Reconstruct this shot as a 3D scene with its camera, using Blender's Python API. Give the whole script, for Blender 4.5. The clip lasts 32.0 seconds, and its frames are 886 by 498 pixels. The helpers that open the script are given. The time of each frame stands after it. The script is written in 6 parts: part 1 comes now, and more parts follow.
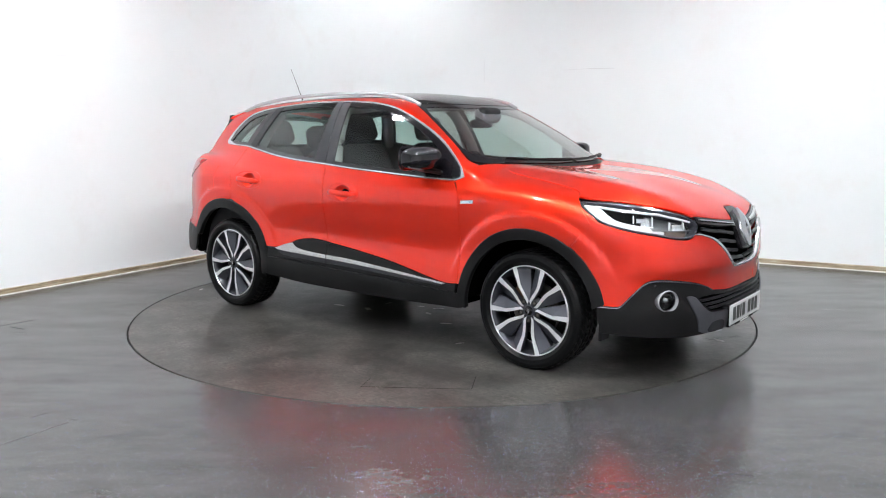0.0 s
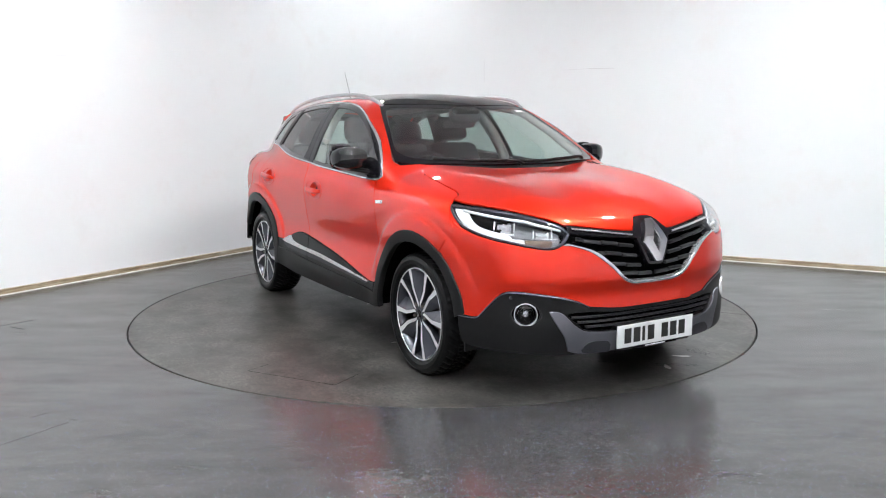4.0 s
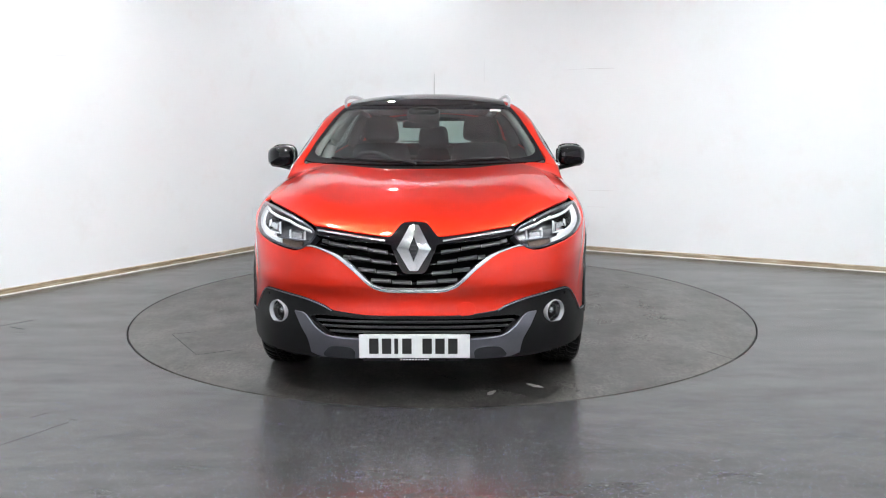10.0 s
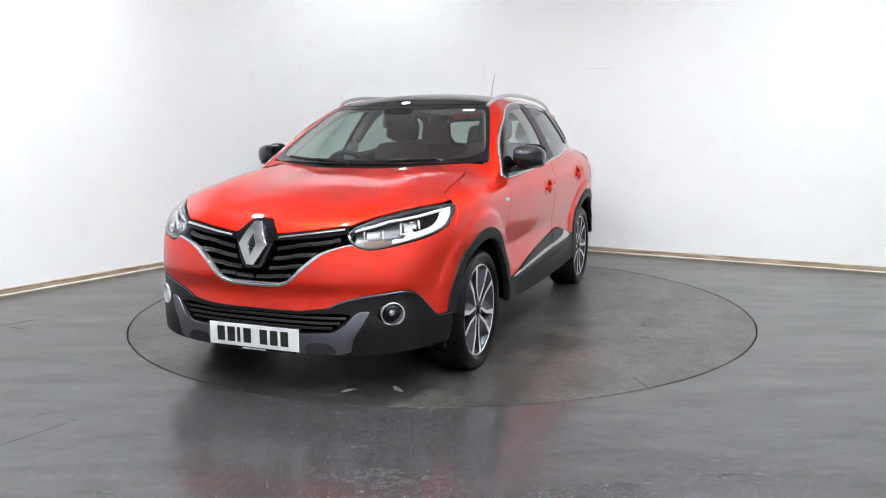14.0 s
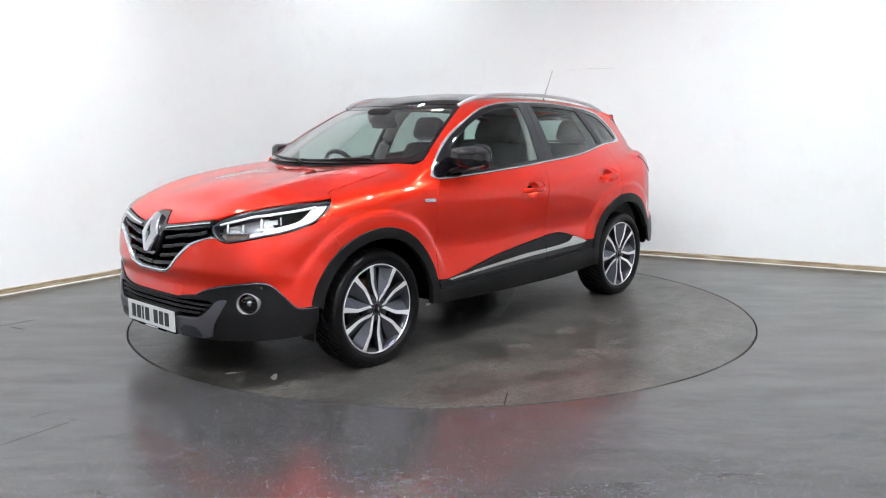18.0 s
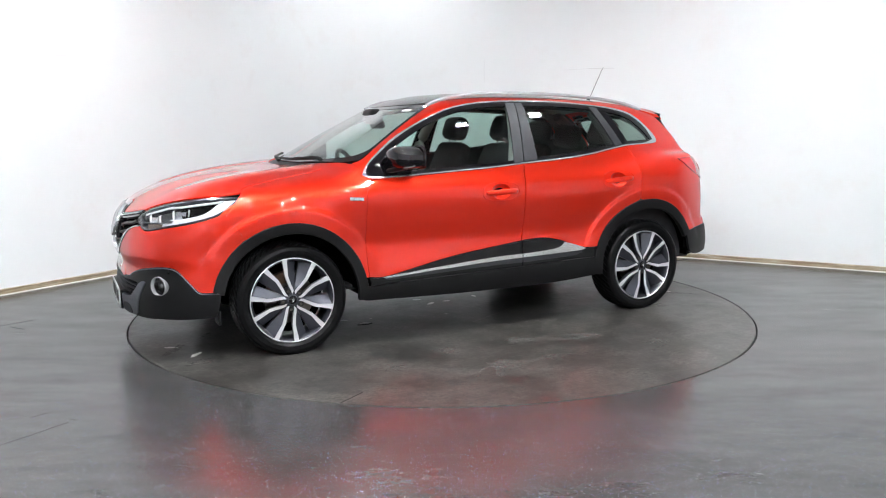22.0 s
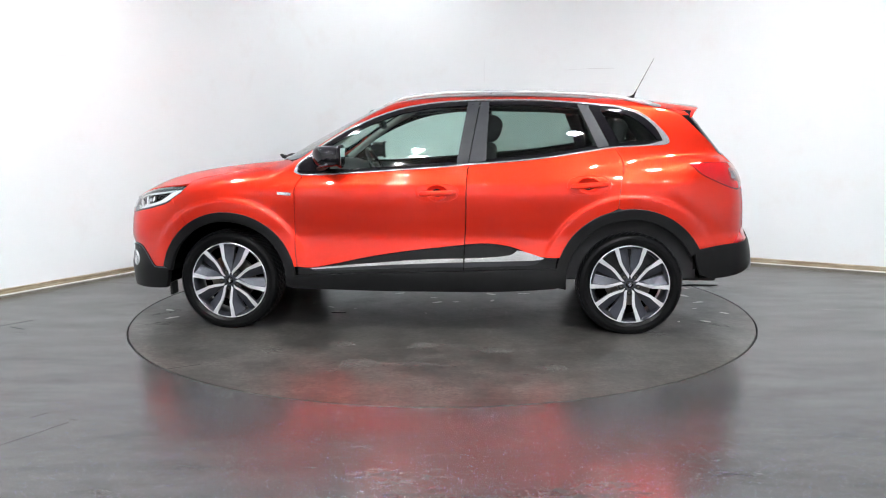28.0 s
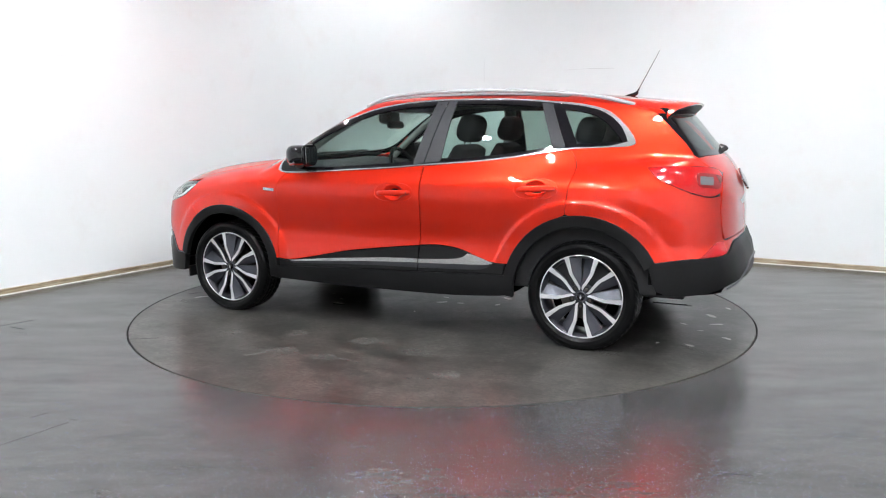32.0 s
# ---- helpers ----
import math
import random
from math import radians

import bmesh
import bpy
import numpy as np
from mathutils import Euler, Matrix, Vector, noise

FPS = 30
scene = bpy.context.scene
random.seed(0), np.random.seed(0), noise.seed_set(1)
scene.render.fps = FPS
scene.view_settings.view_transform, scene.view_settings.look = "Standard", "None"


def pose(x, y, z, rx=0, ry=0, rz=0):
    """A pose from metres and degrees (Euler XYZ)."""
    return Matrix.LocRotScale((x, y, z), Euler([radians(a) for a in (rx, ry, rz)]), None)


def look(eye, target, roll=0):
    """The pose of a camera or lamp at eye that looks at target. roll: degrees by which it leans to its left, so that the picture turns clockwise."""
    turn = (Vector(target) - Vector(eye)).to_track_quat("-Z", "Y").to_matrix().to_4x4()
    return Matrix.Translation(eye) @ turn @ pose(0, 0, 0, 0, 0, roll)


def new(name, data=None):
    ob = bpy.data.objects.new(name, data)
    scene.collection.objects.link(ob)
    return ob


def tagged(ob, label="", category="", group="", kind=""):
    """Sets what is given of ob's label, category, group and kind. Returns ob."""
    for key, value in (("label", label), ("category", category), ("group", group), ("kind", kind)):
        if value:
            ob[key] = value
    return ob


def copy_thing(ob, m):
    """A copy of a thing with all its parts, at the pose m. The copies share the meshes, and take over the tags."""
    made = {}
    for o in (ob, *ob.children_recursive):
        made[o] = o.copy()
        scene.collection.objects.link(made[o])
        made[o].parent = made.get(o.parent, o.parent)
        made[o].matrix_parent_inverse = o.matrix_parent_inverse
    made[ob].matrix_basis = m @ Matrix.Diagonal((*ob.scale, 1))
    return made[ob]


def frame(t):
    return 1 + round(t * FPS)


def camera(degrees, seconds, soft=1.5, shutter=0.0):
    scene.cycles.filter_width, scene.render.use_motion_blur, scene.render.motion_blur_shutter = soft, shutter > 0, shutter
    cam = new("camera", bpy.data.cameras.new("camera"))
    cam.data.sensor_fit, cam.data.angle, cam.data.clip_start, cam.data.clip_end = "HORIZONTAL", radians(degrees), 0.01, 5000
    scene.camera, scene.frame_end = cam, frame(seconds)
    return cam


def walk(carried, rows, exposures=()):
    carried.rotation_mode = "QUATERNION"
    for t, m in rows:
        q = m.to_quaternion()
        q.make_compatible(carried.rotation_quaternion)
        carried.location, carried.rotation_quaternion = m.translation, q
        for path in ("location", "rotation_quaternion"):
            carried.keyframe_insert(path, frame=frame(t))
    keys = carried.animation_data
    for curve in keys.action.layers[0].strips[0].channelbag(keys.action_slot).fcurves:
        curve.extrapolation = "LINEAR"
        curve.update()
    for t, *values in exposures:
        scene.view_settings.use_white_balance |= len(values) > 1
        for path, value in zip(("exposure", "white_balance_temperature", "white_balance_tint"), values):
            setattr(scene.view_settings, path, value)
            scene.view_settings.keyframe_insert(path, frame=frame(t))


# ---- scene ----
SECONDS = 32.0
cam = camera(58.96, SECONDS, soft=1.1)
EYE = (0.0, -5.835, 1.315)
walk(cam, [(t, look(EYE, (0.0078, 0.0979, 0.4183), -0.217)) for t in (0.0, SECONDS)])

# ---- world, light and exposure ----
world = bpy.data.worlds.new("world")
scene.world = world
world.use_nodes = True
world.node_tree.nodes["Background"].inputs["Color"].default_value = (0.9, 0.95, 1.0, 1)
world.node_tree.nodes["Background"].inputs["Strength"].default_value = 0.05
scene.view_settings.exposure = 1.33
LAMP_POWER = 315.0
CEILING_Z = 3.9

# ---- materials ----
def material(name, base=(0.5, 0.5, 0.5), rough=0.5, metal=0.0, **more):
    m = bpy.data.materials.new(name)
    m.use_nodes = True
    b = m.node_tree.nodes["Principled BSDF"]
    b.inputs["Base Color"].default_value = (*base, 1)
    b.inputs["Roughness"].default_value = rough
    b.inputs["Metallic"].default_value = metal
    for key, value in more.items():
        b.inputs[key.replace("_", " ")].default_value = value
    return m


def nodes_of(m):
    return m.node_tree.nodes, m.node_tree.links, m.node_tree.nodes["Principled BSDF"]


def noise_tex(m, scale, detail=4.0, rough=0.55, coords="Object", stretch=(1, 1, 1)):
    n, l, _ = nodes_of(m)
    c = n.new("ShaderNodeTexCoord")
    v = n.new("ShaderNodeMapping")
    v.inputs["Scale"].default_value = stretch
    t = n.new("ShaderNodeTexNoise")
    t.inputs["Scale"].default_value, t.inputs["Detail"].default_value, t.inputs["Roughness"].default_value = scale, detail, rough
    l.new(c.outputs[coords], v.inputs["Vector"])
    l.new(v.outputs[0], t.inputs["Vector"])
    return t


def ramp(m, source, *stops):
    """A colour ramp from (place, colour) stops."""
    n, l, _ = nodes_of(m)
    r = n.new("ShaderNodeValToRGB")
    e = r.color_ramp.elements
    while len(e) < len(stops):
        e.new(0.5)
    for k, (place, colour) in zip(e, stops):
        k.position = place
        k.color = (*colour, 1) if len(colour) == 3 else colour
    l.new(source, r.inputs[0])
    return r.outputs["Color"]


def mix(m, factor, a, b, mode="MIX"):
    n, l, _ = nodes_of(m)
    x = n.new("ShaderNodeMix")
    x.data_type, x.blend_type = "RGBA", mode
    for socket, value in ((x.inputs[0], factor), (x.inputs[6], a), (x.inputs[7], b)):
        if hasattr(value, "links"):
            l.new(value, socket)
        elif isinstance(value, tuple):
            socket.default_value = (*value, 1)
        else:
            socket.default_value = value
    return x.outputs[2]


def bump_map(m, height, strength, distance):
    n, l, b = nodes_of(m)
    u = n.new("ShaderNodeBump")
    u.inputs["Strength"].default_value, u.inputs["Distance"].default_value = strength, distance
    l.new(height, u.inputs["Height"])
    l.new(u.outputs[0], b.inputs["Normal"])


def wall_paint():
    m = material("white_wall_paint", (0.86, 0.87, 0.88), 0.62)
    n, l, b = nodes_of(m)
    broad = noise_tex(m, 0.5, 3)
    stain = noise_tex(m, 2.2, 6, 0.65)
    col = ramp(m, broad.outputs[0], (0.3, (0.81, 0.84, 0.855)), (0.7, (0.85, 0.875, 0.885)))
    dirt = ramp(m, stain.outputs[0], (0.55, (0, 0, 0)), (0.8, (1, 1, 1)))
    col = mix(m, dirt, col, (0.80, 0.80, 0.80))
    l.new(col, b.inputs["Base Color"])
    bump_map(m, noise_tex(m, 160, 3).outputs[0], 0.06, 0.002)
    return m


def floor_vinyl(name, sparkle, tint, dust):
    """Dark grey safety vinyl, wiped dull in streaks; glitter grains show in front of the turntable and fade out towards
    the back.
    """
    m = material(name, tint, 0.3, Specular_IOR_Level=0.37)
    n, l, b = nodes_of(m)
    big = noise_tex(m, 0.55, 5, 0.6)
    smear = noise_tex(m, 1.6, 7, 0.66, stretch=(0.6, 1.9, 1))
    fine = noise_tex(m, 28, 5, 0.7)
    k = np.array(tint)
    grey = lambda v: (v, v, v)
    col = ramp(m, big.outputs[0], (0.3, tuple(k * 0.78)), (0.7, tuple(k * 1.22)))
    smears = ramp(m, smear.outputs[0], (0.46, grey(0)), (0.74, grey(1)))
    if dust > 2:
        film_ = noise_tex(m, 1.3, 2, 0.5)
        col = mix(m, ramp(m, film_.outputs[0], (0.30, grey(0)), (0.75, grey(0.6))), col, (0.036, 0.0343, 0.0315))
        # rubbed patches, broken up into fine flecks, and drag scratches
        fleck = ramp(m, noise_tex(m, 42, 8, 0.78, stretch=(0.8, 1.3, 1)).outputs[0], (0.43, grey(0)), (0.56, grey(1)))
        rub = ramp(m, noise_tex(m, 3.4, 9, 0.74).outputs[0], (0.44, grey(0)), (0.60, grey(1)))
        col = mix(m, mix(m, 1.0, rub, fleck, "MULTIPLY"), col, (0.165, 0.156, 0.141))
        worn = ramp(m, noise_tex(m, 1.5, 4, 0.6).outputs[0], (0.42, grey(0.15)), (0.60, grey(1)))
        crackle = ramp(m, noise_tex(m, 15, 10, 0.85).outputs[0], (0.475, grey(0)), (0.57, grey(0.85)))
        col = mix(m, mix(m, 1.0, worn, crackle, "MULTIPLY"), col, (0.098, 0.092, 0.083))
        for turn, size in ((0.5, 9), (2.1, 8), (1.3, 12)):
            line = noise_tex(m, size, 3, 0.6, stretch=(0.16, 5.5, 1))
            line.inputs["Vector"].links[0].from_node.inputs["Rotation"].default_value = (0, 0, turn)
            col = mix(m, ramp(m, line.outputs[0], (0.655, grey(0)), (0.69, grey(0.45))), col, (0.13, 0.124, 0.114))
    col = mix(m, mix(m, 0.6, smears, (0, 0, 0)), col, tuple(k * min(dust, 1.6) + 0.002))
    if sparkle:
        c = n.new("ShaderNodeTexCoord")
        where = n.new("ShaderNodeSeparateXYZ")
        l.new(c.outputs["Object"], where.inputs[0])
        edge = n.new("ShaderNodeMath")
        edge.operation = "MULTIPLY_ADD"
        edge.inputs[1].default_value = 0.9
        l.new(noise_tex(m, 1.2, 4, 0.6).outputs[0], edge.inputs[0])
        l.new(where.outputs["Y"], edge.inputs[2])
        shift = n.new("ShaderNodeMath")
        shift.operation = "MULTIPLY_ADD"
        shift.inputs[1].default_value, shift.inputs[2].default_value = 0.5, 1.0
        l.new(edge.outputs[0], shift.inputs[0])
        # grains are masked by y plus noise: full in front, none behind
        grain_area = ramp(m, shift.outputs[0], (0.10, grey(1)), (0.36, grey(0.0)))
        bare = n.new("ShaderNodeInvert")
        l.new(grain_area, bare.inputs["Color"])
        scuff = ramp(m, noise_tex(m, 2.6, 9, 0.72, stretch=(0.5, 1.8, 1)).outputs[0], (0.46, grey(0)), (0.60, grey(0.9)))
        col = mix(m, mix(m, 1.0, scuff, bare.outputs[0], "MULTIPLY"), col, (0.080, 0.079, 0.077))
        drag = ramp(m, noise_tex(m, 0.9, 5, 0.6, stretch=(0.35, 1.9, 1)).outputs[0], (0.52, grey(0)), (0.60, grey(0.7)))
        col = mix(m, mix(m, 1.0, drag, bare.outputs[0], "MULTIPLY"), col, tuple(k * np.array((0.70, 0.65, 0.60))))
    col = mix(m, 0.35, col, ramp(m, fine.outputs[0], (0.25, tuple(k * 0.6)), (0.8, tuple(k * 1.5))))
    if sparkle:
        for scale, few_from, near, far in ((96, 0.60, 0.10, 0.19), (160, 0.78, 0.12, 0.24)):
            cell = n.new("ShaderNodeTexVoronoi")
            cell.inputs["Scale"].default_value = scale
            l.new(c.outputs["Object"], cell.inputs["Vector"])
            dot = ramp(m, cell.outputs["Distance"], (near, grey(1)), (far, grey(0)))
            sep = n.new("ShaderNodeSeparateColor")
            l.new(cell.outputs["Color"], sep.inputs[0])
            few = ramp(m, sep.outputs[0], (few_from, grey(0)), (few_from + 0.02, grey(1)))
            grain = mix(m, 1.0, mix(m, 1.0, dot, few, "MULTIPLY"), grain_area, "MULTIPLY")
            hue = ramp(m, sep.outputs[1], (0.0, (0.34, 0.18, 0.78)), (0.28, (0.50, 0.48, 0.62)), (0.55, (0.66, 0.66, 0.64)), (0.80, (0.14, 0.26, 0.80)), (1.0, (0.25, 0.60, 0.42)))
            col = mix(m, grain, col, hue)
    l.new(col, b.inputs["Base Color"])
    lo, hi = (0.30, 0.35) if dust > 2 else (0.18, 0.28)
    rough = ramp(m, smear.outputs[0], (0.3, grey(lo)), (0.7, grey(hi)))
    l.new(rough, b.inputs["Roughness"])
    # gloss worn off unevenly
    dull = noise_tex(m, 2.4, 9, 0.74, stretch=(0.55, 1.7, 1) if dust < 2 else (1, 1, 1))
    lo, hi = (0.24, 0.62) if dust < 2 else (0.20, 0.56)
    l.new(ramp(m, dull.outputs[0], (0.36, grey(hi)), (0.50, grey((lo + hi) / 2)), (0.64, grey(lo))), b.inputs["Specular IOR Level"])
    bump_map(m, mix(m, 0.5, fine.outputs[0], noise_tex(m, 6, 3).outputs[0]), 0.05 if dust > 2 else 0.10, 0.004)
    return m


def car_paint():
    m = material("flame_red_paint", (0.84, 0.030, 0.011), 0.36, 0.78, Coat_Weight=1.0, Coat_Roughness=0.012, Coat_IOR=1.5, Specular_IOR_Level=0.2, Specular_Tint=(0.22, 0.06, 0.045, 1))
    n, l, b = nodes_of(m)
    flake = noise_tex(m, 900, 2)
    col = ramp(m, flake.outputs[0], (0.35, (0.78, 0.025, 0.009)), (0.65, (0.90, 0.034, 0.012)))
    l.new(col, b.inputs["Base Color"])
    return m


def plastic(name, base, rough, grain=420, strength=0.12):
    m = material(name, base, rough)
    n, l, b = nodes_of(m)
    k = np.array(base)
    wear = noise_tex(m, 7, 5, 0.65)
    l.new(ramp(m, wear.outputs[0], (0.3, tuple(k * 0.8)), (0.75, tuple(k * 1.35))), b.inputs["Base Color"])
    bump_map(m, noise_tex(m, grain, 2).outputs[0], strength, 0.001)
    return m


def fabric(name, base):
    m = material(name, base, 0.9, Sheen_Weight=0.03, Specular_IOR_Level=0.2)
    n, l, b = nodes_of(m)
    k = np.array(base)
    weave = noise_tex(m, 260, 3, 0.7)
    l.new(ramp(m, weave.outputs[0], (0.3, tuple(k * 0.6)), (0.7, tuple(k * 1.5))), b.inputs["Base Color"])
    bump_map(m, weave.outputs[0], 0.4, 0.002)
    return m


def brushed(name, base, rough):
    m = material(name, base, rough, 1.0)
    n, l, b = nodes_of(m)
    t = noise_tex(m, 60, 4, 0.6)
    r = ramp(m, t.outputs[0], (0.3, (rough * 0.8,) * 3), (0.7, (rough * 1.25,) * 3))
    l.new(r, b.inputs["Roughness"])
    return m


def pane_glass(name, tint, sheen=0.07):
    """Thin tinted glass: clear where looked through, mirroring at its face."""
    m = bpy.data.materials.new(name)
    m.use_nodes = True
    n, l = m.node_tree.nodes, m.node_tree.links
    n.clear()
    out, blend, clear, gloss, fres = (n.new("ShaderNode" + k) for k in ("OutputMaterial", "MixShader", "BsdfTransparent", "BsdfGlossy", "LayerWeight"))
    clear.inputs["Color"].default_value = (*tint, 1)
    gloss.inputs["Roughness"].default_value = 0.01
    fres.inputs["Blend"].default_value = 0.5
    rise, slope = n.new("ShaderNodeMath"), n.new("ShaderNodeMath")
    rise.operation, slope.operation = "POWER", "MULTIPLY_ADD"
    rise.inputs[1].default_value, slope.inputs[1].default_value, slope.inputs[2].default_value = 4.0, 0.85, sheen
    l.new(fres.outputs["Facing"], rise.inputs[0])
    l.new(rise.outputs[0], slope.inputs[0])
    l.new(slope.outputs[0], blend.inputs[0])
    l.new(clear.outputs[0], blend.inputs[1])
    l.new(gloss.outputs[0], blend.inputs[2])
    l.new(blend.outputs[0], out.inputs[0])
    return m


def skirting_wood():
    m = material("worn_skirting_paint", (0.4, 0.34, 0.24), 0.55)
    n, l, b = nodes_of(m)
    t = noise_tex(m, 3.0, 8, 0.75, stretch=(1, 1, 14))
    l.new(ramp(m, t.outputs[0], (0.32, (0.13, 0.088, 0.048)), (0.46, (0.27, 0.21, 0.13)), (0.56, (0.38, 0.32, 0.22)), (0.70, (0.58, 0.53, 0.44))), b.inputs["Base Color"])
    bump_map(m, t.outputs[0], 0.3, 0.003)
    return m


def glow(name, colour, strength):
    m = material(name, colour, 0.5)
    b = m.node_tree.nodes["Principled BSDF"]
    b.inputs["Emission Color"].default_value = (*colour, 1)
    b.inputs["Emission Strength"].default_value = strength
    return m


WALL = wall_paint()
BACK_WALL = plastic("white_rear_wall_paint", (0.84, 0.845, 0.85), 0.62)
SLAT = plastic("dark_grille_plastic", (0.014, 0.014, 0.016), 0.42)
CEILING = material("ceiling_paint", (0.50, 0.50, 0.51), 0.8)
FLOOR = floor_vinyl("sparkle_vinyl_floor", True, (0.039, 0.038, 0.0385), 1.3)
DISC = floor_vinyl("turntable_vinyl", False, (0.0225, 0.0215, 0.0203), 2.7)
SKIRT = skirting_wood()
SKIRT_EDGE = plastic("skirting_sealant", (0.62, 0.60, 0.55), 0.6)
PANEL_GLOW = glow("led_panel_diffuser", (0.955, 0.98, 1.0), LAMP_POWER)
LAMP_FRAME = material("white_lamp_frame", (0.8, 0.8, 0.8), 0.4)
PIT = material("dark_gap_rubber", (0.012, 0.012, 0.012), 0.8)
PAINT = car_paint()
TRIM = plastic("black_grained_plastic", (0.0052, 0.0052, 0.0056), 0.46)
GRILLE_BLADE = plastic("grey_grille_plastic", (0.017, 0.0175, 0.0195), 0.36, 300, 0.05)
SATIN = plastic("grey_satin_plastic", (0.018, 0.019, 0.0225), 0.46, 300, 0.05)
GLOSS = material("gloss_black_plastic", (0.005, 0.0045, 0.006), 0.06, Coat_Weight=0.1, Specular_IOR_Level=0.42)
SHELL = plastic("underbody_sealer", (0.0022, 0.0022, 0.0022), 0.9)
CHROME = material("chrome", (0.60, 0.60, 0.62), 0.17, 0.8)
STRIP = material("satin_metal_strip", (0.46, 0.455, 0.45), 0.27, 0.85)
EMBLEM = brushed("satin_chrome_emblem", (0.58, 0.58, 0.60), 0.13)
MATT_CHROME = brushed("satin_aluminium", (0.62, 0.63, 0.65), 0.24)
SKID = brushed("grey_skid_paint", (0.165, 0.168, 0.192), 0.40)
RUBBER = plastic("tyre_rubber", (0.0036, 0.0036, 0.0040), 0.30, 500, 0.15)
RIM_FACE = material("machined_alloy", (0.68, 0.68, 0.70), 0.28, 0.5)
RIM_DARK = material("dark_grey_alloy_paint", (0.050, 0.052, 0.064), 0.28, 0.6, Coat_Weight=0.5)
RIM_GREY = material("grey_alloy_paint", (0.050, 0.053, 0.067), 0.34, 0.4, Coat_Weight=0.3)
MIRROR = material("mirror_silver", (0.82, 0.84, 0.85), 0.01, 1.0)
DISC_STEEL = brushed("brake_steel", (0.15, 0.135, 0.125), 0.4)
CALIPER = material("rusty_caliper", (0.10, 0.055, 0.03), 0.6)
GLASS_FRONT = pane_glass("clear_green_glass", (0.745, 0.90, 0.845))
GLASS_SCREEN = pane_glass("green_windscreen_glass", (0.78, 0.89, 0.84), 0.26)
GLASS_DARK = pane_glass("privacy_glass", (0.53, 0.64, 0.595))
GLASS_ROOF = pane_glass("dark_roof_glass", (0.03, 0.03, 0.032))
LENS = pane_glass("clear_lamp_lens", (0.93, 0.94, 0.95), 0.035)
LENS_RED = material("red_lamp_lens", (0.45, 0.004, 0.006), 0.08, Coat_Weight=0.8)
DRL = material("white_light_guide", (0.62, 0.64, 0.66), 0.22, Coat_Weight=0.4)
REFLECTOR = material("lamp_reflector", (0.60, 0.61, 0.63), 0.18, 0.8)
AMBER = material("amber_bulb_cover", (0.17, 0.125, 0.098), 0.2, 0.4)
SEAT = fabric("black_seat_fabric", (0.015, 0.015, 0.0165))
DASH = plastic("black_dashboard_plastic", (0.028, 0.028, 0.030), 0.65)
LINING = plastic("light_grey_headlining", (0.24, 0.24, 0.23), 0.85)
PLATE_WHITE = material("white_plate", (0.62, 0.63, 0.64), 0.3)
PLATE_YELLOW = material("yellow_plate", (0.75, 0.52, 0.05), 0.3)
INK = material("black_plate_ink", (0.008, 0.008, 0.008), 0.4)
PAPER = material("white_sticker", (0.8, 0.8, 0.8), 0.6)
SCRATCH = material("cut_vinyl_edge", (0.010, 0.010, 0.010), 0.7)
PALE = plastic("dried_dirt", (0.19, 0.183, 0.175), 0.6)
SEAM = material("wall_seam_filler", (0.70, 0.71, 0.72), 0.7)


def worn_patch():
    """Dust that lies in uneven flecks on the vinyl."""
    m = plastic("dusty_wear", (0.17, 0.165, 0.158), 0.42)
    n, l, b = nodes_of(m)
    l.new(ramp(m, noise_tex(m, 26, 9, 0.8).outputs[0], (0.47, (0, 0, 0)), (0.62, (0.7, 0.7, 0.7))), b.inputs["Alpha"])
    return m


PALE_THIN = worn_patch()
LAMP_BOWL = brushed("lamp_bowl_metal", (0.20, 0.205, 0.215), 0.34)
RAIL = brushed("satin_silver_paint", (0.40, 0.41, 0.43), 0.32)
RAIL.node_tree.nodes["Principled BSDF"].inputs["Metallic"].default_value = 0.45
LENS_DEEP = material("deep_red_lamp_patch", (0.20, 0.004, 0.006), 0.12, Coat_Weight=0.6)
FOG_RING = material("bright_fog_ring", (0.72, 0.72, 0.74), 0.20, 0.55)
FLAKE = plastic("dried_white_flake", (0.55, 0.54, 0.52), 0.6)
for soft_black, sheen in ((SATIN, 0.30), (TRIM, 0.22), (RUBBER, 0.16), (SHELL, 0.04), (DASH, 0.24), (SLAT, 0.24)):
    soft_black.node_tree.nodes["Principled BSDF"].inputs["Specular IOR Level"].default_value = sheen

# ---- mesh helpers ----
def mesh_object(name, bm, mat, parent=None, label="", smooth=False):
    me = bpy.data.meshes.new(name)
    bm.to_mesh(me)
    bm.free()
    if smooth:
        me.shade_smooth()
        me.set_sharp_from_angle(angle=radians(48))
    ob = new(name, me)
    for k in mat if isinstance(mat, (list, tuple)) else [mat]:
        me.materials.append(k)
    if parent:
        ob.parent = parent
    if label:
        tagged(ob, label)
    return ob


def part(name, bm, mat, parent, label="", smooth=False):
    return mesh_object(name, bm, mat, parent, label, smooth)


def box_bm(x0, x1, y0, y1, z0, z1, bevel=0.0, seg=2, m=None):
    bm = bmesh.new()
    bmesh.ops.create_cube(bm, size=1.0)
    bmesh.ops.scale(bm, vec=(x1 - x0, y1 - y0, z1 - z0), verts=bm.verts)
    bmesh.ops.translate(bm, vec=((x0 + x1) / 2, (y0 + y1) / 2, (z0 + z1) / 2), verts=bm.verts)
    if bevel:
        bmesh.ops.bevel(bm, geom=bm.edges[:], offset=bevel, segments=seg, profile=0.5, affect="EDGES")
    if m:
        bm.transform(m)
    return bm


